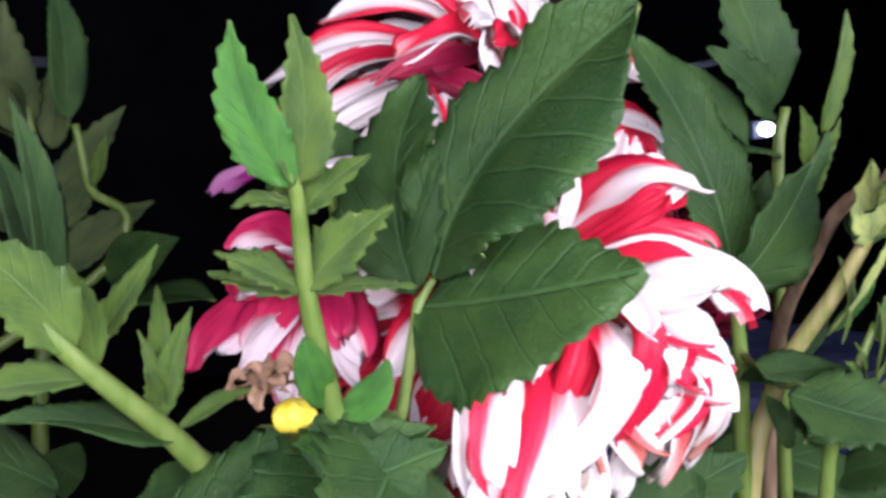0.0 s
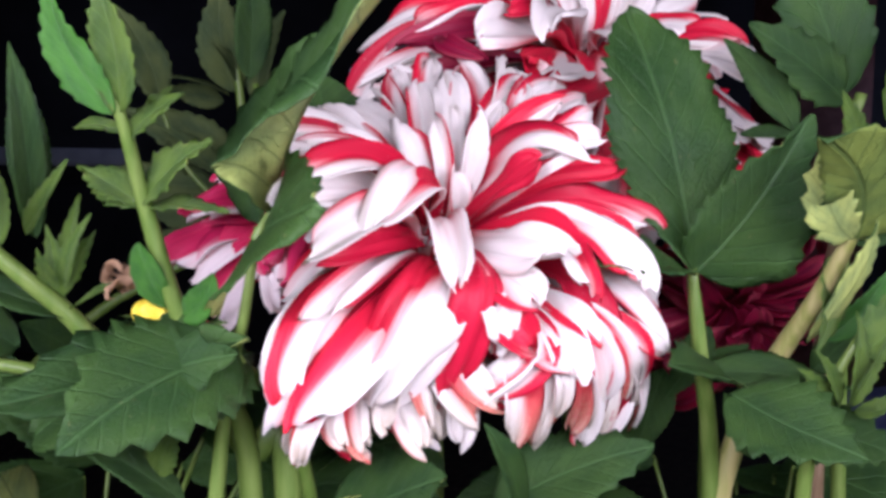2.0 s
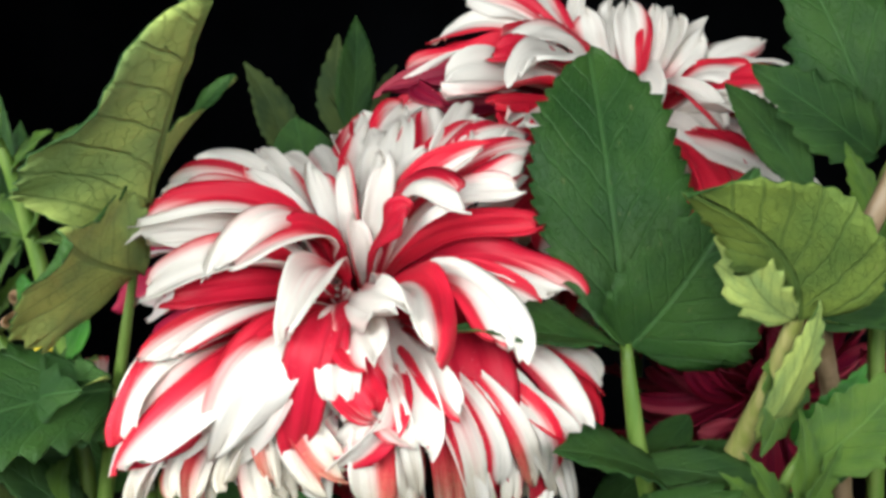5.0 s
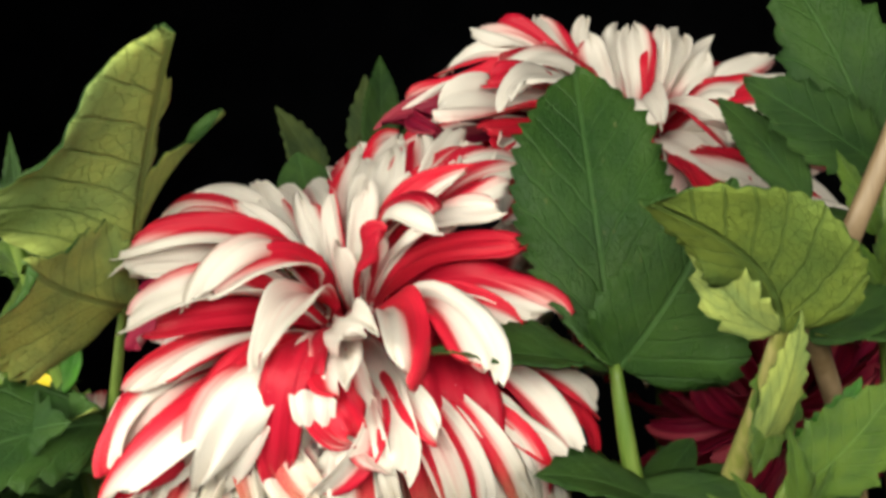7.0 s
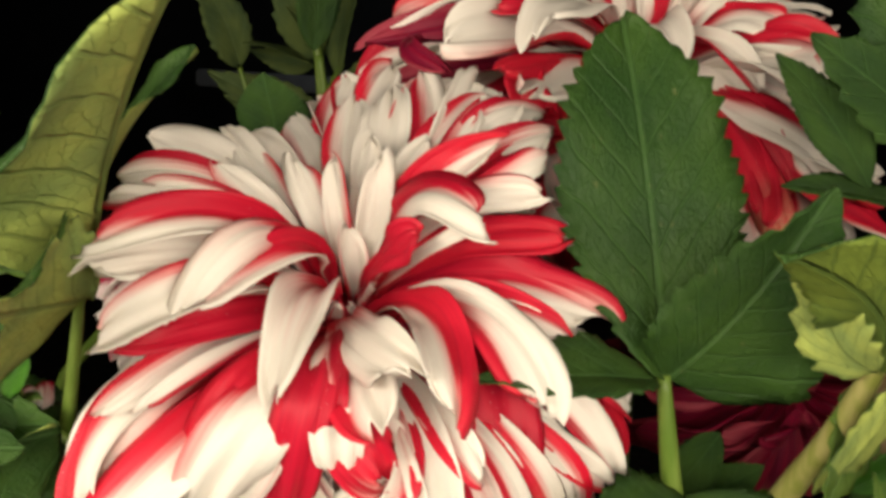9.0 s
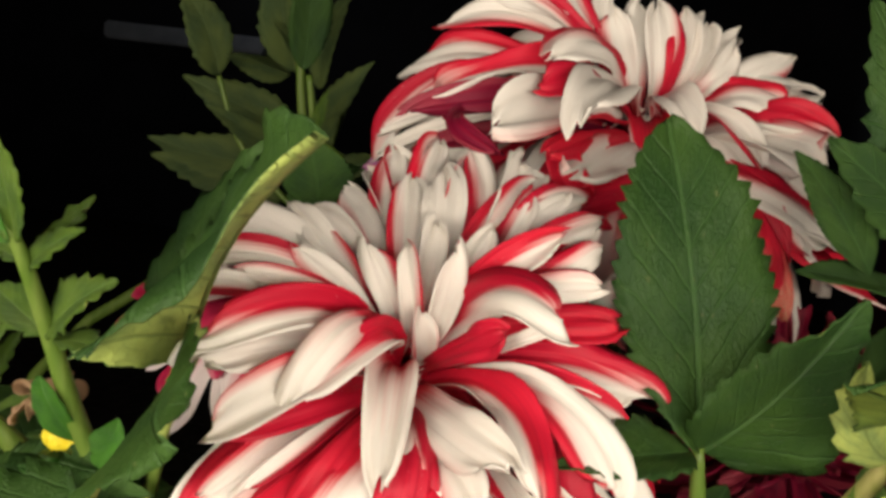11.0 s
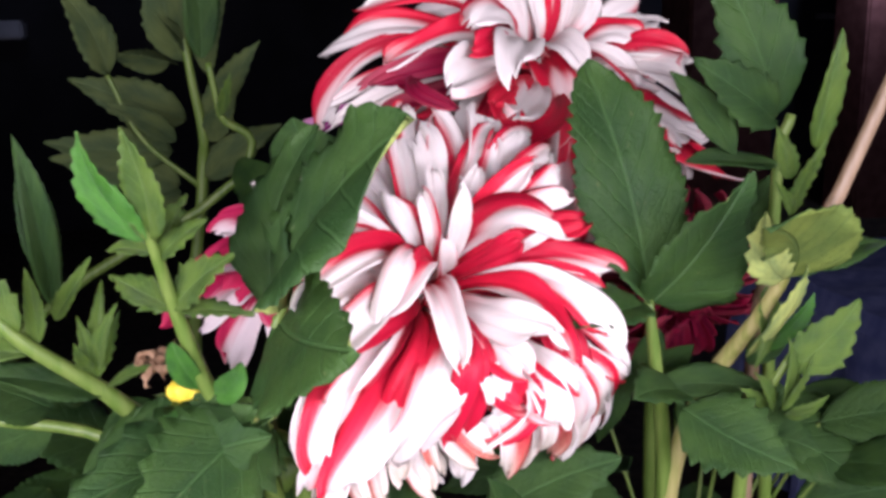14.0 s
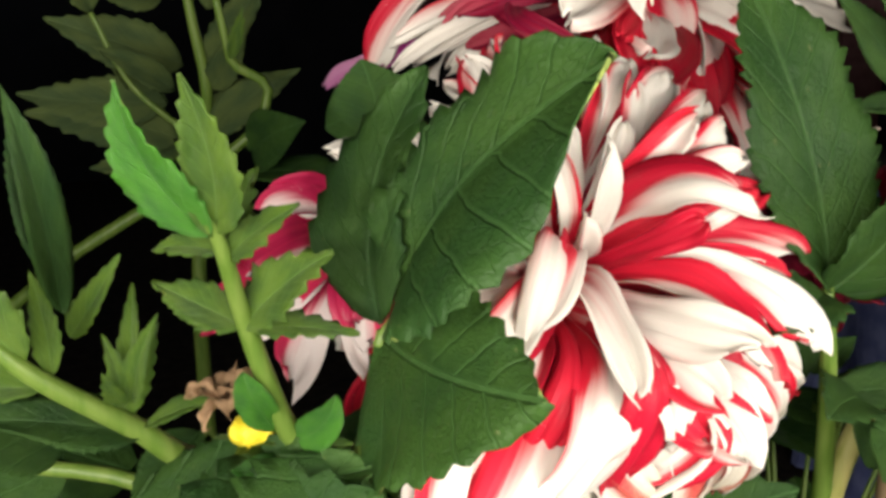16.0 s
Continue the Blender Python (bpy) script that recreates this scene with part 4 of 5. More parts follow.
# ---- compound leaf beside the large flower ----
leaf_r = thing("compound_leaf", (0.10, 0.05, 0.0), "dark green toothed dahlia leaf with three leaflets on a stalk", "leaf", "compound leaves")
blade(leaf_r, (0.087, 0.031, 0.784), (0.079, 0.036, 0.832), (0.068, 0.059, 0.878), 0.051, (0.20, -0.93, 0.30), teeth=19, blunt=0.80, fold=0.16, deep=0.030, high=0.20)
blade(leaf_r, (0.088, 0.031, 0.783), (0.104, 0.021, 0.806), (0.120, 0.014, 0.838), 0.046, (0.35, -0.92, 0.10), teeth=11, blunt=0.45, fold=0.10, deep=0.035, lean=1.22, high=-0.16)
blade(leaf_r, (0.085, 0.030, 0.783), (0.064, 0.008, 0.788), (0.041, -0.008, 0.788), 0.022, (0.15, -0.55, 0.85), teeth=9, blunt=0.3, fold=0.40, deep=0.03)
tube("petiole", [(0.0870, 0.0310, 0.784), (0.092, 0.034, 0.755), (0.102, 0.045, 0.70), (0.105, 0.05, 0.55), (0.10, 0.05, 0.2), (0.10, 0.05, -0.02)], [0.0018, 0.0028, 0.0034, 0.004, 0.0045, 0.005], STEM, leaf_r)
settle(leaf_r)

# ---- compound leaf in front of the large flower ----
leaf_l = thing("compound_leaf", (-0.09, 0.02, 0.0), "dark green toothed dahlia leaf with a pale underside", "leaf", "compound leaves")
tube("petiolule", [(-0.062, -0.001, 0.795), (-0.060, -0.001, 0.799), (-0.057, -0.003, 0.804)], [0.0016, 0.0014, 0.0010], STEM, leaf_l)
blade(leaf_l, (-0.057, -0.003, 0.804), (-0.045, -0.017, 0.838), (-0.018, -0.046, 0.870), 0.071, (-0.97, -0.08, 0.20), teeth=15, blunt=1.0, fold=0.44, deep=0.032, wave=0.05, lean=1.45, high=0.26)
blade(leaf_l, (-0.060, -0.001, 0.797), (-0.054, -0.036, 0.802), (-0.040, -0.069, 0.809), 0.050, (-0.80, -0.30, 0.52), teeth=13, blunt=0.50, fold=0.10, deep=0.030, lean=1.15)
blade(leaf_l, (-0.061, 0.001, 0.800), (-0.060, 0.011, 0.832), (-0.042, 0.023, 0.861), 0.035, (-0.80, -0.58, 0.05), teeth=10, blunt=0.4, fold=0.28, deep=0.035)
tube("petiole", [(-0.061, -0.001, 0.799), (-0.066, 0.003, 0.77), (-0.075, 0.012, 0.72), (-0.09, 0.02, 0.5), (-0.09, 0.02, -0.02)], [0.0012, 0.0018, 0.0025, 0.004, 0.005], STEM, leaf_l)
settle(leaf_l)

# ---- young shoot in front, beside the large flower ----
shoot = thing("leafy_shoot", (-0.08, 0.03, 0.0), "bright green young dahlia shoot with toothed leaves", "shoot", "leafy shoots")
YOUNG = (LEAF_YOUNG, LEAF_UNDER)
tube("stem", [(-0.101, -0.018, 0.838), (-0.098, -0.014, 0.829), (-0.094, -0.005, 0.805), (-0.088, 0.001, 0.779), (-0.078, 0.012, 0.745), (-0.066, 0.025, 0.701), (-0.070, 0.035, 0.450), (-0.080, 0.030, -0.020)], [0.0012, 0.0018, 0.0024, 0.0028, 0.0033, 0.004, 0.0045, 0.005], STEM, shoot)
blade(shoot, (-0.100, -0.016, 0.832), (-0.111, -0.022, 0.849), (-0.115, -0.027, 0.868), 0.0150, (-0.50, -0.80, 0.30), (LEAF_FRESH, LEAF_UNDER), teeth=9, blunt=0.1, fold=0.25, deep=0.035)
blade(shoot, (-0.099, -0.016, 0.832), (-0.098, -0.024, 0.849), (-0.102, -0.030, 0.869), 0.0145, (-0.25, -0.92, 0.10), YOUNG, teeth=10, blunt=0.1, fold=0.35, deep=0.035)
blade(shoot, (-0.095, -0.006, 0.806), (-0.085, -0.011, 0.817), (-0.073, -0.014, 0.825), 0.0152, (-0.40, -0.70, 0.60), YOUNG, teeth=7, blunt=0.1, fold=0.25, deep=0.074)
blade(shoot, (-0.095, -0.005, 0.806), (-0.105, -0.003, 0.812), (-0.115, 0.001, 0.817), 0.0123, (-0.10, -0.60, 0.80), YOUNG, teeth=6, blunt=0.1, fold=0.25, deep=0.081)
blade(shoot, (-0.095, -0.005, 0.805), (-0.105, 0.003, 0.808), (-0.114, 0.012, 0.811), 0.0101, (0.0, -0.55, 0.85), YOUNG, teeth=5, blunt=0.1, fold=0.25, deep=0.081)
blade(shoot, (-0.093, -0.005, 0.805), (-0.081, -0.010, 0.806), (-0.068, -0.014, 0.804), 0.0087, (0.0, -0.45, 0.90), YOUNG, teeth=6, blunt=0.1, fold=0.2, deep=0.054)
blade(shoot, (-0.097, -0.012, 0.825), (-0.090, -0.016, 0.832), (-0.080, -0.018, 0.838), 0.0087, (-0.20, -0.80, 0.60), YOUNG, teeth=5, blunt=0.1, fold=0.25, deep=0.068)
blade(shoot, (-0.098, -0.013, 0.827), (-0.106, -0.012, 0.829), (-0.113, -0.010, 0.828), 0.0072, (0.0, -0.55, 0.80), YOUNG, teeth=4, blunt=0.1, fold=0.25, deep=0.081)
blade(shoot, (-0.097, -0.012, 0.826), (-0.094, 0.000, 0.833), (-0.088, 0.006, 0.842), 0.0094, (-0.4, -0.80, 0.4), YOUNG, teeth=5, blunt=0.1, fold=0.25, deep=0.068)
blade(shoot, (-0.089, 0.002, 0.773), (-0.094, -0.004, 0.785), (-0.096, -0.006, 0.794), 0.0100, (-0.20, -0.95, 0.30), (LEAF_FRESH, LEAF_UNDER), teeth=5, blunt=0.7, fold=0.15, deep=0.01)
blade(shoot, (-0.086, 0.002, 0.770), (-0.078, -0.004, 0.776), (-0.074, -0.006, 0.785), 0.0105, (0.10, -0.90, 0.40), (LEAF_FRESH, LEAF_UNDER), teeth=5, blunt=0.7, fold=0.15, deep=0.01)
blade(shoot, (-0.085, 0.004, 0.765), (-0.094, -0.003, 0.766), (-0.101, -0.006, 0.768), 0.0075, (0.0, -0.65, 0.75), (LEAF_FRESH, LEAF_UNDER), teeth=5, blunt=0.5, fold=0.15, deep=0.01)
leaflet(shoot, "young", (-0.084, 0.006, 0.764), (-0.070, -0.004, 0.770), (0.0, -0.45, 1))
settle(shoot)

# ---- low branch that leans out of the bed ----
branch = thing("leafy_shoot", (-0.07, 0.04, 0.0), "leaning green dahlia branch with pale young side shoots", "shoot", "leafy shoots")
tube("stem", [(-0.179, 0.000, 0.828), (-0.162, 0.005, 0.812), (-0.146, 0.009, 0.792), (-0.126, 0.020, 0.770), (-0.115, 0.025, 0.757), (-0.097, 0.030, 0.746), (-0.081, 0.030, 0.737), (-0.067, 0.030, 0.720), (-0.054, 0.032, 0.700), (-0.060, 0.040, 0.400), (-0.070, 0.040, -0.020)], [0.0014, 0.0019, 0.0025, 0.0031, 0.0036, 0.0040, 0.0044, 0.0047, 0.005, 0.005, 0.005], STEM, branch)
leaflet(branch, "young", (-0.148, 0.008, 0.797), (-0.174, 0.000, 0.829), (-0.2, -0.8, 0.5), 1.15)
leaflet(branch, "young", (-0.145, 0.010, 0.789), (-0.178, 0.015, 0.787), (0, -0.6, 0.8), 0.9)
leaflet(branch, "young", (-0.143, 0.012, 0.791), (-0.146, 0.020, 0.817), (0.0, -1, 0.35), 0.75)
leaflet(branch, "young", (-0.127, 0.020, 0.777), (-0.123, 0.030, 0.808), (-0.5, -0.9, 0.3), 0.65)
leaflet(branch, "narrow", (-0.126, 0.020, 0.775), (-0.118, 0.030, 0.796), (0.0, -1, 0.35))
leaflet(branch, "narrow", (-0.128, 0.020, 0.777), (-0.131, 0.010, 0.791), (0.0, -1, 0.35), 1.2)
leaflet(branch, "oval", (-0.125, 0.022, 0.767), (-0.166, 0.010, 0.783), (0, -0.35, 1), 0.9)
leaflet(branch, "young", (-0.124, 0.020, 0.770), (-0.102, 0.010, 0.780), (0.0, -0.45, 1), 0.8)
leaflet(branch, "oval", (-0.151, 0.050, 0.752), (-0.188, 0.030, 0.777), (0, -0.7, 0.8), 1.2)
leaflet(branch, "oval", (-0.148, 0.060, 0.802), (-0.156, 0.070, 0.849), (0.6, -0.8, 0.2), 0.75)
leaflet(branch, "oval", (-0.148, 0.060, 0.791), (-0.152, 0.050, 0.860), (0.5, -0.9, 0.3), 0.4)
leaflet(branch, "young", (-0.141, 0.030, 0.794), (-0.124, 0.020, 0.819), (-0.5, -0.9, 0.3), 0.7)
leaflet(branch, "narrow", (-0.128, 0.020, 0.771), (-0.131, 0.020, 0.798), (0.5, -0.9, 0.3))
leaflet(branch, "narrow", (-0.126, 0.020, 0.777), (-0.117, 0.020, 0.802), (-0.5, -0.9, 0.3))
settle(branch)

# ---- tall shoot in the second row ----
far = thing("leafy_shoot", (-0.13, 0.38, 0.0), "dull green dahlia shoot standing further back", "shoot", "leafy shoots")
tube("stem", [(-0.118, 0.370, 0.902), (-0.113, 0.375, 0.854), (-0.109, 0.380, 0.815), (-0.113, 0.385, 0.779), (-0.130, 0.380, 0.600), (-0.130, 0.380, -0.020)], [0.0025, 0.003, 0.0036, 0.0042, 0.005, 0.006], STEM, far)
leaflet(far, "spear", (-0.169, 0.380, 0.863), (-0.191, 0.350, 0.922), (0.5, -0.9, 0.3), 1.3)
leaflet(far, "spear", (-0.119, 0.380, 0.870), (-0.125, 0.350, 0.942), (0.0, -1, 0.35), 1.25)
leaflet(far, "spear", (-0.112, 0.380, 0.874), (-0.130, 0.350, 0.901), (0.5, -0.9, 0.3), 0.8)
leaflet(far, "spear", (-0.104, 0.380, 0.861), (-0.083, 0.350, 0.922), (-0.5, -0.9, 0.3), 1.1)
leaflet(far, "spear", (-0.108, 0.380, 0.830), (-0.065, 0.350, 0.883), (-0.5, -0.9, 0.3))
leaflet(far, "spear", (-0.123, 0.380, 0.868), (-0.157, 0.350, 0.877), (0.0, -0.45, 1), 1.2)
leaflet(far, "spear", (-0.128, 0.380, 0.815), (-0.167, 0.350, 0.845), (0.0, -1, 0.35), 0.9)
leaflet(far, "spear", (-0.109, 0.380, 0.787), (-0.054, 0.350, 0.827), (0.0, -1, 0.35))
leaflet(far, "spear", (-0.107, 0.380, 0.815), (-0.082, 0.350, 0.851), (0.0, -1, 0.35), 1.1)
leaflet(far, "spear", (-0.123, 0.420, 0.826), (-0.200, 0.400, 0.859), (0.0, -1, 0.35), 1.25)
leaflet(far, "spear", (-0.132, 0.420, 0.867), (-0.172, 0.400, 0.875), (0.0, -1, 0.35), 1.2)
leaflet(far, "spear", (-0.135, 0.420, 0.803), (-0.222, 0.400, 0.815), (0.0, -1, 0.35), 1.1)
leaflet(far, "spear", (-0.132, 0.420, 0.778), (-0.219, 0.400, 0.804), (0.0, -1, 0.35), 1.25)
leaflet(far, "spear", (-0.109, 0.420, 0.810), (-0.088, 0.400, 0.847), (0.0, -1, 0.35), 1.2)
leaflet(far, "spear", (-0.132, 0.420, 0.772), (-0.186, 0.400, 0.766), (0.0, -1, 0.35), 1.2)
leaflet(far, "spear", (-0.153, 0.420, 0.809), (-0.170, 0.400, 0.838), (0.5, -0.9, 0.3), 1.1)
leaflet(far, "spear", (-0.115, 0.420, 0.781), (-0.054, 0.400, 0.819), (0.0, -1, 0.35), 1.1)
tube("side_stalk", [(-0.172, 0.385, 0.865), (-0.152, 0.385, 0.817), (-0.113, 0.385, 0.779)], [0.0015, 0.0018, 0.0022], STEM, far)
settle(far)

far2 = thing("leafy_shoot", (-0.03, 0.12, 0.0), "dark broad dahlia leaf behind the flowers", "shoot", "leafy shoots")
tube("stem", [(-0.045, 0.100, 0.830), (-0.040, 0.105, 0.817), (-0.030, 0.120, 0.700), (-0.030, 0.120, -0.020)], [0.0012, 0.0018, 0.004, 0.005], STEM, far2)
leaflet(far2, "broad", (-0.045, 0.100, 0.830), (-0.050, 0.095, 0.857), (-0.3, -0.9, 0.3), 1.9)
leaflet(far2, "oval", (-0.061, 0.120, 0.831), (-0.031, 0.100, 0.847), (0.0, -1, 0.35), 1.1)
settle(far2)

far3 = thing("leafy_shoot", (-0.29, 0.35, 0.0), "tall grey-green shoot at the edge of the bed", "shoot", "leafy shoots")
tube("stem", [(-0.098, 0.320, 0.871), (-0.093, 0.325, 0.837), (-0.087, 0.330, 0.792), (-0.290, 0.340, 0.600), (-0.290, 0.350, -0.020)], [0.002, 0.0026, 0.003, 0.004, 0.005], STEM, far3)
leaflet(far3, "oval", (-0.102, 0.320, 0.874), (-0.102, 0.320, 0.948), (0.5, -0.9, 0.3), 0.75)
leaflet(far3, "narrow", (-0.093, 0.320, 0.837), (-0.084, 0.310, 0.865), (0.0, -1, 0.35))
leaflet(far3, "oval", (-0.086, 0.330, 0.783), (-0.058, 0.280, 0.807), (0.0, -1, 0.35))
leaflet(far3, "oval", (-0.086, 0.330, 0.770), (-0.040, 0.280, 0.772), (0.0, -0.45, 1))
settle(far3)

# ---- woody stem with its arching leaf ----
wood = thing("dahlia_plant", (0.10, 0.05, 0.0), "thick pale woody dahlia stem with an arching leaf", "plant", "leafy shoots")
tube("stem", [(0.133, 0.006, 0.799), (0.132, 0.010, 0.793), (0.128, 0.020, 0.775), (0.118, 0.040, 0.740), (0.105, 0.046, 0.690), (0.105, 0.047, 0.600), (0.100, 0.050, 0.300), (0.100, 0.050, -0.020)], [0.0016, 0.0026, 0.0032, 0.0038, 0.0044, 0.005, 0.0055, 0.006], STEM_OLD, wood)
blade(wood, (0.133, 0.006, 0.797), (0.1245, -0.012, 0.8155), (0.1000, -0.036, 0.828), 0.036, (0.15, 0.88, 0.45), (LEAF, LEAF_UNDER_DIM), teeth=14, blunt=0.7, fold=0.06, deep=0.022, lean=0.70, high=-0.10, label="arching leaf seen from its pale underside")
blade(wood, (0.132, 0.006, 0.797), (0.119, -0.004, 0.808), (0.114, -0.009, 0.827), 0.016, (0.35, 0.90, 0.10), (LEAF_YOUNG, LEAF_UNDER), teeth=6, blunt=0.5, fold=-0.15, deep=0.07, label="small pale toothed leaf")
blade(wood, (0.126, 0.022, 0.760), (0.134, 0.006, 0.783), (0.137, 0.000, 0.803), 0.011, (-0.3, 0.9, 0.2), teeth=8, blunt=0.2, fold=0.2, deep=0.02)
leaflet(wood, "oval", (0.141, 0.020, 0.794), (0.170, 0.030, 0.808), (0, -0.8, 0.6), 0.9)
leaflet(wood, "oval", (0.142, 0.020, 0.796), (0.205, 0.050, 0.797), (0.0, -0.45, 1), 0.7)
settle(wood)

# ---- shoot behind the woody stem ----
cane = thing("flower_stalk", (0.17, 0.09, 0.0), "bare brown woody dahlia stalk", "stalk", "")
tube("stem", [(0.169, 0.000, 0.880), (0.156, 0.004, 0.842), (0.148, 0.009, 0.819), (0.143, 0.035, 0.798), (0.165, 0.090, 0.700), (0.170, 0.090, 0.400), (0.170, 0.090, -0.020)], [0.0024, 0.0026, 0.0028, 0.003, 0.0035, 0.004, 0.005], STEM_BROWN, cane)
settle(cane)

rear = thing("leafy_shoot", (0.19, 0.10, 0.0), "dark green dahlia shoot with a pale new tip", "shoot", "leafy shoots")
tube("stem", [(0.171, 0.078, 0.851), (0.167, 0.080, 0.823), (0.175, 0.090, 0.700), (0.190, 0.100, 0.400), (0.190, 0.100, -0.020)], [0.0022, 0.0026, 0.003, 0.004, 0.005], STEM, rear)
blade(rear, (0.164, 0.079, 0.850), (0.150, 0.076, 0.886), (0.130, 0.082, 0.922), 0.036, (-0.2, -1, 0.2), teeth=10, blunt=0.3, fold=0.22, deep=0.032)
blade(rear, (0.164, 0.079, 0.849), (0.144, 0.072, 0.862), (0.122, 0.075, 0.877), 0.026, (-0.1, -1, 0.3), teeth=7, blunt=0.3, fold=0.22, deep=0.045)
leaflet(rear, "young", (0.173, 0.060, 0.838), (0.173, 0.045, 0.889), (0.0, -1, 0.35), 0.65)
leaflet(rear, "narrow", (0.162, 0.060, 0.825), (0.149, 0.050, 0.850), (-0.5, -0.9, 0.3), 1.1)
leaflet(rear, "narrow", (0.164, 0.060, 0.816), (0.173, 0.050, 0.844), (0.0, -1, 0.35), 0.9)
leaflet(rear, "narrow", (0.163, 0.060, 0.809), (0.167, 0.050, 0.835), (-0.5, -0.9, 0.3), 0.9)
leaflet(rear, "narrow", (0.164, 0.060, 0.809), (0.149, 0.050, 0.827), (0.0, -1, 0.35), 0.9)
leaflet(rear, "broad", (0.164, 0.075, 0.829), (0.118, 0.070, 0.834), (0.0, -0.45, 1), 0.7)
leaflet(rear, "broad", (0.144, 0.075, 0.834), (0.114, 0.080, 0.872), (0.0, -1, 0.35), 0.62)
leaflet(rear, "oval", (0.156, 0.090, 0.793), (0.172, 0.090, 0.823), (0.0, -1, 0.35))
settle(rear)

# ---- sprouts below the arching leaf ----
sprout = thing("leafy_shoot", (0.15, 0.03, 0.0), "low dahlia sprout with light green toothed leaves", "shoot", "leafy shoots")
tube("stem", [(0.139, 0.010, 0.764), (0.131, 0.015, 0.738), (0.130, 0.030, 0.660), (0.140, 0.030, 0.300), (0.150, 0.030, -0.020)], [0.0015, 0.002, 0.003, 0.004, 0.005], STEM, sprout)
leaflet(sprout, "young", (0.139, 0.010, 0.757), (0.161, 0.000, 0.788), (0.0, -1, 0.35), 1.3)
leaflet(sprout, "narrow", (0.134, 0.012, 0.739), (0.121, 0.005, 0.760), (0.5, -0.9, 0.3), 1.1)
leaflet(sprout, "narrow", (0.137, 0.012, 0.739), (0.135, 0.005, 0.773), (0.5, -0.9, 0.3), 1.1)
leaflet(sprout, "narrow", (0.138, 0.012, 0.739), (0.146, 0.005, 0.765), (0.5, -0.9, 0.3), 1.1)
leaflet(sprout, "narrow", (0.139, 0.012, 0.737), (0.154, 0.005, 0.747), (0.5, -0.9, 0.3), 1.1)
leaflet(sprout, "narrow", (0.132, 0.012, 0.738), (0.115, 0.005, 0.754), (0.5, -0.9, 0.3), 1.1)
leaflet(sprout, "narrow", (0.140, 0.012, 0.736), (0.150, 0.005, 0.742), (0.5, -0.9, 0.3), 1.1)
leaflet(sprout, "glossy", (0.137, 0.030, 0.759), (0.154, 0.020, 0.785), (0.5, -0.9, 0.3), 1.1)
leaflet(sprout, "narrow", (0.132, 0.020, 0.790), (0.127, 0.015, 0.757), (0.5, -0.9, 0.3), 1.6)
leaflet(sprout, "lobed", (0.121, 0.020, 0.727), (0.149, -0.000, 0.725), (0, -0.6, 0.8), 1.5)
leaflet(sprout, "oval", (0.114, 0.030, 0.716), (0.100, 0.030, 0.740), (0.0, -1, 0.35), 0.9)
leaflet(sprout, "lobed", (0.096, 0.015, 0.743), (0.127, -0.020, 0.730), (0, -0.75, 0.7), 1.2)
leaflet(sprout, "oval", (0.088, 0.030, 0.747), (0.142, 0.020, 0.744), (0.0, -0.45, 1), 0.7)
leaflet(sprout, "lobed", (0.105, 0.030, 0.743), (0.070, 0.000, 0.756), (-0.2, -0.6, 0.8), 0.8)
leaflet(sprout, "oval", (0.147, 0.060, 0.741), (0.162, 0.050, 0.762), (0.0, -1, 0.35), 1.1)
leaflet(sprout, "oval", (0.106, 0.070, 0.737), (0.121, 0.060, 0.752), (0.0, -1, 0.35), 1.2)
leaflet(sprout, "oval", (0.094, 0.080, 0.738), (0.080, 0.070, 0.704), (0.0, -1, 0.35))
leaflet(sprout, "oval", (0.109, 0.070, 0.757), (0.088, 0.060, 0.730), (0.0, -1, 0.35), 0.9)
settle(sprout)

# ---- broad leaves under the flowers ----
under = thing("leafy_shoot", (-0.03, 0.06, 0.0), "broad dark dahlia leaves spread under the flower", "leaf", "leafy shoots")
tube("stem", [(-0.069, 0.000, 0.760), (-0.050, 0.030, 0.720), (-0.040, 0.050, 0.600), (-0.030, 0.060, 0.300), (-0.030, 0.060, -0.020)], [0.0015, 0.0025, 0.004, 0.005, 0.006], STEM, under)
leaflet(under, "lobed", (-0.064, 0.015, 0.757), (-0.136, -0.040, 0.750), (0.1, -0.55, 0.85), 0.6)
leaflet(under, "lobed", (-0.067, 0.000, 0.760), (-0.107, -0.050, 0.743), (0.2, -0.8, 0.6))
leaflet(under, "lobed", (-0.066, 0.005, 0.757), (-0.090, -0.030, 0.746), (0.3, -0.7, 0.7))
leaflet(under, "oval", (0.021, -0.010, 0.710), (0.007, -0.030, 0.745), (0.5, -0.8, 0.3), 0.6)
leaflet(under, "lobed", (0.016, 0.020, 0.701), (0.069, 0.010, 0.727), (0, -0.6, 0.8), 0.9)
leaflet(under, "broad", (-0.039, 0.020, 0.700), (-0.003, -0.010, 0.723), (0, -0.7, 0.7), 1.3)
leaflet(under, "oval", (-0.136, 0.020, 0.728), (-0.063, -0.010, 0.767), (0, -0.7, 0.7), 0.85)
leaflet(under, "lobed", (-0.120, 0.000, 0.737), (-0.065, -0.020, 0.764), (0.1, -0.8, 0.6), 0.9)
leaflet(under, "oval", (-0.090, 0.030, 0.702), (-0.126, 0.020, 0.729), (0.0, -0.45, 1))
leaflet(under, "oval", (-0.112, 0.050, 0.752), (-0.132, 0.030, 0.739), (0.0, -0.45, 1), 1.15)
leaflet(under, "oval", (-0.090, 0.045, 0.748), (-0.099, 0.030, 0.738), (0, -0.8, 0.6), 1.2)
leaflet(under, "young", (-0.096, 0.020, 0.715), (-0.087, 0.010, 0.735), (0.0, -1, 0.35), 1.3)
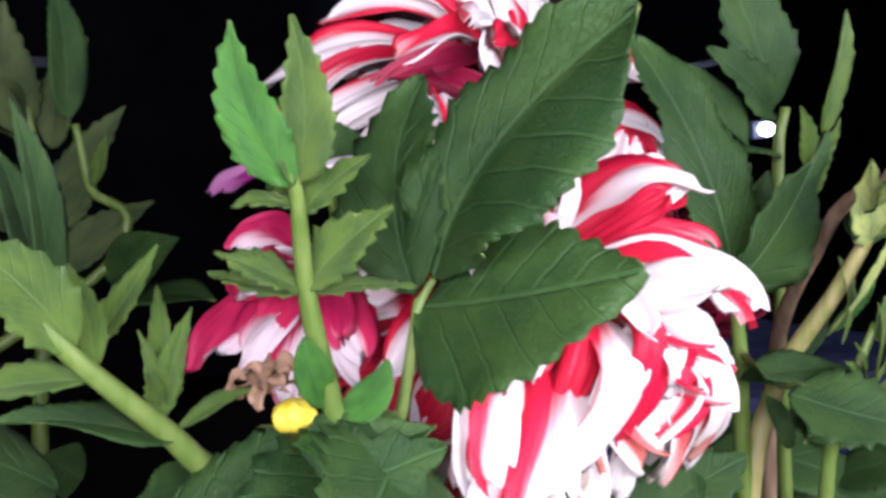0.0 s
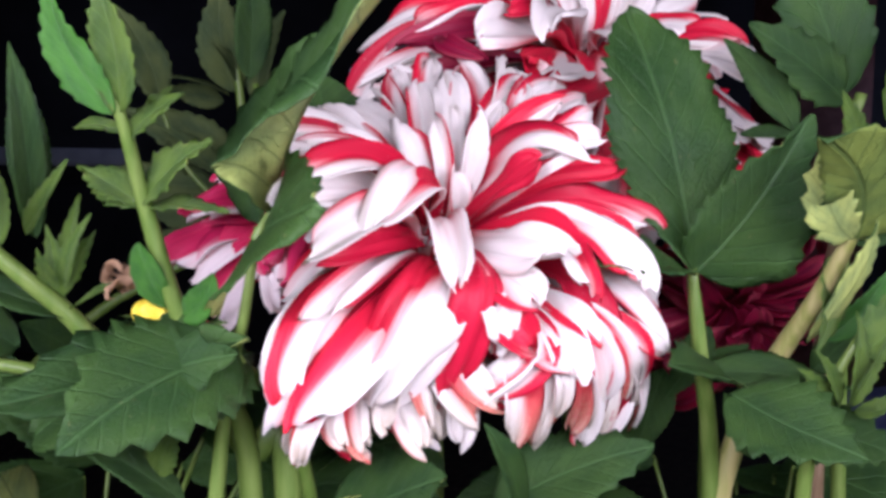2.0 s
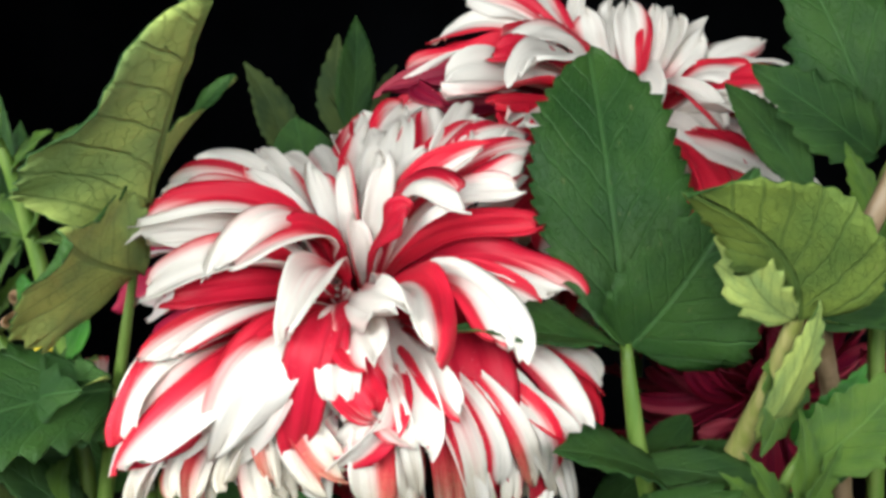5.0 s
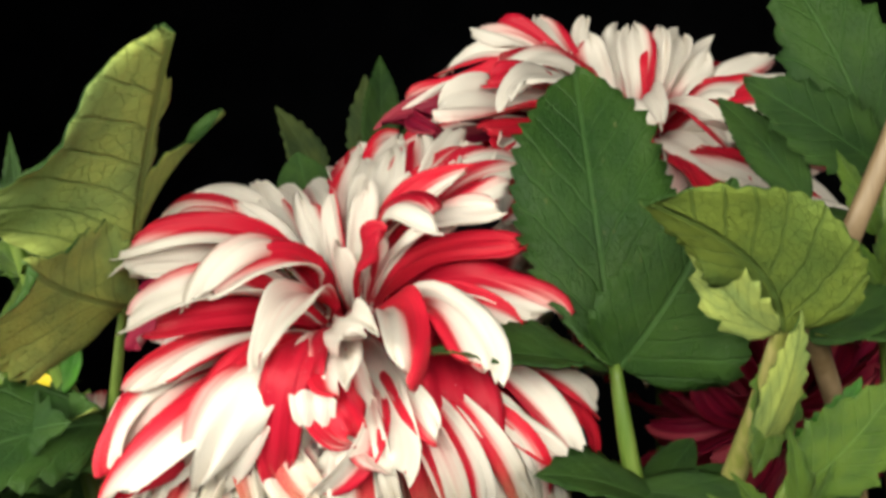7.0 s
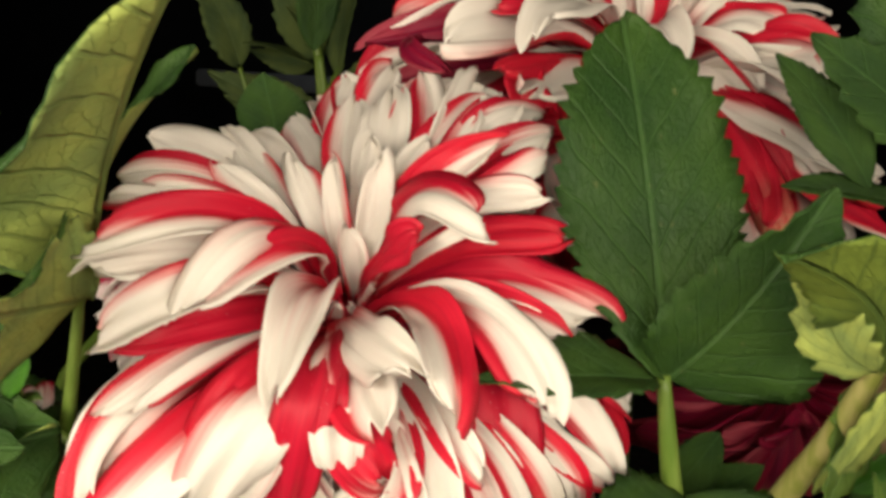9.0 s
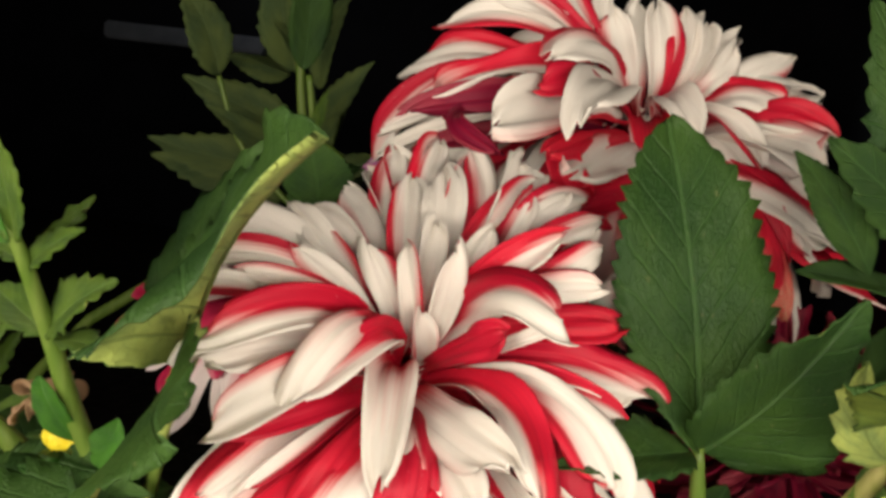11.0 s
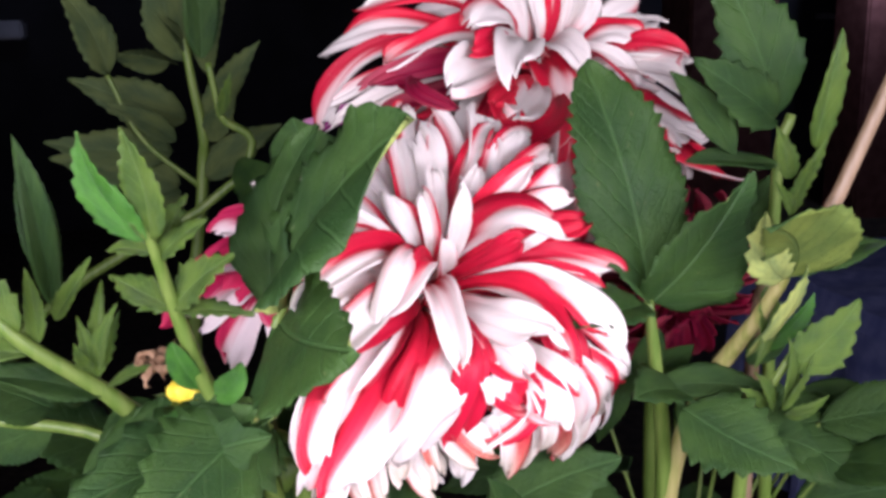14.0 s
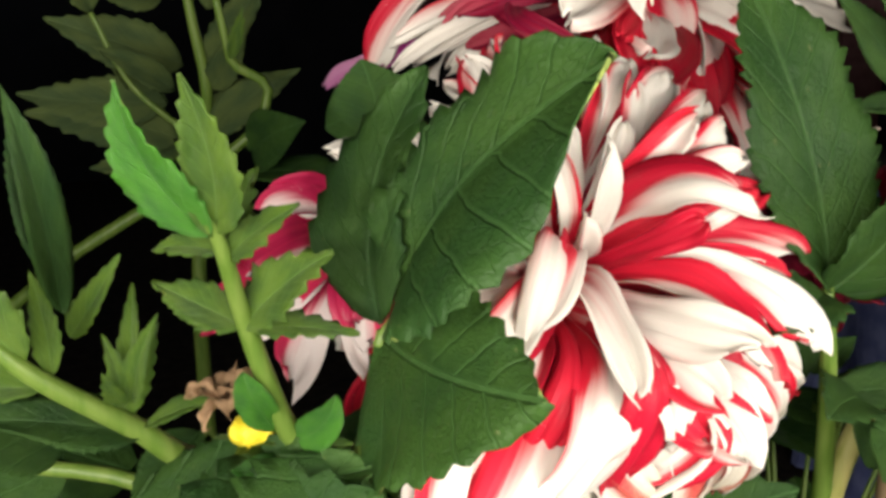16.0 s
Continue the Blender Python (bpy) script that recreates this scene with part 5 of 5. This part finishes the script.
leaflet(under, "oval", (-0.134, 0.050, 0.741), (-0.094, 0.040, 0.742), (0.0, -0.45, 1), 1.3)
leaflet(under, "oval", (-0.104, 0.050, 0.719), (-0.128, 0.040, 0.733), (0.0, -1, 0.35), 1.3)
leaflet(under, "oval", (-0.141, 0.080, 0.745), (-0.154, 0.060, 0.760), (0.0, -1, 0.35), 1.2)
settle(under)

stalk = thing("leaf_stalk", (-0.13, 0.045, 0.0), "long pale green leaf stalk lying across the bed", "stalk", "")
tube("stem", [(-0.240, 0.070, 0.752), (-0.191, 0.059, 0.748), (-0.129, 0.043, 0.740), (-0.100, 0.045, 0.700), (-0.100, 0.050, 0.400), (-0.130, 0.045, -0.020)], [0.0018, 0.0022, 0.0025, 0.003, 0.004, 0.005], STEM, stalk)
leaflet(stalk, "oval", (-0.200, 0.060, 0.750), (-0.270, 0.070, 0.800), (0.0, -1, 0.35))
leaflet(stalk, "oval", (-0.152, 0.055, 0.745), (-0.184, 0.050, 0.736), (0.0, -1, 0.35), 1.2)
settle(stalk)

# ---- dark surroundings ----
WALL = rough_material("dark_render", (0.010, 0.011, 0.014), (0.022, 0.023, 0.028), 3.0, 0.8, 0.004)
PALE = rough_material("grey_ledge", (0.30, 0.33, 0.38), (0.42, 0.45, 0.50), 12.0, 0.6, 0.002)
BROWN = rough_material("brown_paint", (0.10, 0.04, 0.035), (0.16, 0.07, 0.06), 20.0, 0.6, 0.002)
BLUE = rough_material("blue_cloth", (0.14, 0.17, 0.42), (0.26, 0.30, 0.58), 30.0, 0.9, 0.003)
YELLOW = rough_material("yellow_bud", (0.62, 0.48, 0.02), (0.72, 0.62, 0.06), 300.0, 0.5, 0.0005)
DRY = rough_material("withered_petal", (0.30, 0.17, 0.08), (0.48, 0.32, 0.20), 200.0, 0.8, 0.0008)
METAL = rough_material("grey_metal", (0.08, 0.08, 0.09), (0.12, 0.12, 0.13), 60.0, 0.5, 0.0005)
GLOW = bpy.data.materials.new("lamp_glass")
GLOW.use_nodes = True
GLOW.node_tree.nodes["Principled BSDF"].inputs["Emission Color"].default_value = (0.75, 0.88, 1.0, 1)
GLOW.node_tree.nodes["Principled BSDF"].inputs["Emission Strength"].default_value = 4.0


def block(name, lo, hi, mat, parent=None, label="", soft=0.01):
    bm = bmesh.new()
    bmesh.ops.create_cube(bm, size=1)
    for v in bm.verts:
        v.co = Vector([(lo[k] + hi[k]) / 2 + v.co[k] * (hi[k] - lo[k]) for k in range(3)])
    bmesh.ops.bevel(bm, geom=bm.edges[:], offset=soft, segments=2, affect="EDGES")
    return part(name, bm, mat, parent, label)


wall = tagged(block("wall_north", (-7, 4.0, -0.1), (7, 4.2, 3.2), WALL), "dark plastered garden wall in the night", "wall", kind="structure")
tagged(block("ledge", (-1.75, 3.90, 0.825), (-1.05, 4.0, 0.90), PALE), "pale grey window ledge on the dark wall", "ledge", kind="structure")
tagged(block("trim", (0.10, 3.96, 1.355), (0.46, 4.0, 1.395), PALE), "pale bar across the dark wall", "trim", kind="structure")
tagged(block("pillar", (1.55, 3.3, -0.05), (1.92, 3.6, 2.6), BROWN), "brown painted pillar in front of the wall", "pillar", kind="structure")
tagged(block("pillar", (2.34, 3.35, -0.05), (2.56, 3.6, 2.6), BROWN), "slim brown painted pillar in front of the wall", "pillar", kind="structure")


def wall_lamp(x, y, z, size):
    """A small bulkhead lamp: a round glass on a grey back plate, on a short bracket."""
    ob = thing("wall_lamp", (x, y + 0.1, z), "small white outdoor lamp glowing on the wall", "lamp", "outdoor lamps")
    bm = bmesh.new()
    bmesh.ops.create_uvsphere(bm, u_segments=20, v_segments=12, radius=size)
    for v in bm.verts:
        v.co = Vector((x + v.co.x, y + v.co.y * 0.6, z + v.co.z * 0.7))
    part("glass", bm, GLOW, ob, "glowing white glass")
    block("back_plate", (x - size * 1.1, y + 0.03, z - size * 0.9), (x + size * 1.1, y + 0.05, z + size * 0.9), METAL, ob, soft=0.004)
    block("bracket", (x - 0.012, y + 0.05, z - 0.012), (x + 0.012, 4.0, z + 0.012), METAL, ob, soft=0.002)
    return settle(ob)


for x, y, z, size in ((-0.055, 3.6, 1.204, 0.040), (2.79, 2.5, 0.91, 0.040), (2.68, 2.5, 1.19, 0.040), (2.50, 2.5, 0.83, 0.032), (-2.98, 3.5, 1.02, 0.050)):
    wall_lamp(x, y, z, size)
# unseen point lights added to brighten the ledge and pillars, apart from the lamps
for place, watts in (((-1.0, 3.5, 1.24), 0.32), ((2.3, 3.2, 1.1), 3.0)):
    data = bpy.data.lights.new("wall_fill", "POINT")
    data.energy, data.color, data.shadow_soft_size = watts, (0.75, 0.85, 1.0), 0.04
    new("wall_fill", data).location = place

crate = thing("covered_crate", (1.2, 1.15, 0.0), "crate under a blue cloth standing on the soil", "crate")
bm = bmesh.new()
bmesh.ops.create_grid(bm, x_segments=40, y_segments=40, size=1)
for v in bm.verts:
    a, b = v.co.x, v.co.y
    edge = max(abs(a), abs(b))
    drop = max(0.0, edge - 0.62) / 0.38
    k = 0.62 / edge if edge > 0.62 else 1.0
    fold = 0.025 * math.sin(14 * math.atan2(b, a)) * drop
    v.co = Vector((1.2 + a * k * 0.60 + a * fold, 1.15 + b * k * 0.42 + b * fold, 0.43 - 0.42 * drop + 0.012 * noise.noise(v.co * 4)))
part("cloth", bm, BLUE, crate, "blue cloth hanging in folds")
block("box", (0.85, 0.92, 0.0), (1.55, 1.38, 0.415), METAL, crate, soft=0.02)
settle(crate)

# ---- low foliage that fills the bed ----
def low_foliage(label, x0, x1, y0, y1, z0, z1, count, seed):
    """A bushy plant: a short branching stem and broad dark leaves turned outwards."""
    rng = random.Random(seed)
    xm, ym = (x0 + x1) / 2, (y0 + y1) / 2
    ob = thing("dahlia_foliage", (xm, ym, 0.0), label, "plant", "leafy shoots")
    tube("stem", [(xm, ym, -0.02), (xm, ym, 0.3), (xm + 0.01, ym, z0 - 0.05)], [0.006, 0.005, 0.004], STEM, ob)
    for i in range(count):
        b = Vector((rng.uniform(x0, x1), rng.uniform(y0, y1), rng.uniform(z0, z1)))
        out = Vector((b.x - xm + rng.uniform(-0.06, 0.06), -0.05 + rng.uniform(-0.06, 0.04), rng.uniform(-0.03, 0.05))).normalized()
        tip = b + out * rng.uniform(0.05, 0.085)
        tip.z = min(tip.z, z1 + 0.02)
        leaflet(ob, rng.choice(("broad", "oval", "oval")), tuple(b), tuple(tip), (rng.uniform(-0.4, 0.4), -0.7, rng.uniform(0.4, 1.0)), rng.uniform(0.85, 1.15))
        tube("petiole", [tuple(b), tuple(b.lerp(Vector((xm, ym, z0 - 0.02)), 0.5) - Vector((0, 0, 0.012))), (xm + 0.005, ym, z0 - 0.06)], [0.0010, 0.0014, 0.0016], STEM, ob, sides=6)
    return settle(ob)


low_foliage("bushy dark dahlia foliage low in the bed", -0.25, -0.05, 0.06, 0.16, 0.60, 0.72, 26, 2)
low_foliage("dark dahlia leaves beneath the open flower", -0.06, 0.08, 0.06, 0.12, 0.58, 0.69, 18, 3)
low_foliage("dark dahlia leaves beside the woody stem", 0.06, 0.25, 0.07, 0.20, 0.58, 0.71, 26, 4)

# ---- small things among the leaves ----
bud = thing("flower_bud", (-0.095, 0.011, 0.766), "small round yellow flower bud in green sepals", "bud")
bm = bmesh.new()
bmesh.ops.create_icosphere(bm, subdivisions=3, radius=0.0055)
for v in bm.verts:
    v.co = Vector((-0.095, 0.009, 0.771)) + Vector((v.co.x * 1.15, v.co.y, v.co.z * 0.85)) * (1 + 0.06 * math.sin(6 * math.atan2(v.co.y, v.co.x)))
part("bud_head", bm, YELLOW, bud, "yellow petals still closed")
for i in range(6):
    a = 1.047 * i
    leaflet(bud, "narrow", (-0.095, 0.010, 0.766), (-0.095 + 0.011 * math.cos(a), 0.009 + 0.010 * math.sin(a), 0.767 + 0.003 * (i % 2)), (0, 0, 1), 1.6)
settle(bud)
spent = thing("withered_flower", (-0.102, 0.012, 0.778), "withered brown flower head with curled petals", "flower")
rng = random.Random(3)
for i in range(9):
    me = petal_mesh(0.45, 120, 1.2, 40, 0.25, rng, (DRY,))
    ob = part("petal", me, None, spent)
    ob.matrix_basis = pose(-0.102, 0.010, 0.778, 0, 0, 40 * i) @ pose(0, 0, 0, 0, -35 - 25 * (i % 3), 0) @ Matrix.Scale(0.013, 4)
settle(spent)

fallen = thing("fallen_petal", (-0.082, 0.013, 0.758), "fallen red and white dahlia petal caught among leaves", "petal")
ob = part("blade", curved_petal((-0.088, 0.018, 0.759), (-0.083, 0.014, 0.766), (-0.079, 0.008, 0.761), 0.010, (0.1, -0.3, 0.9), random.Random(5), PAINTED), None, fallen)
ob.location = (-0.088, 0.018, 0.759)
ob.color = (0.5, 0.5, 0.0, 1.0)
settle(fallen)
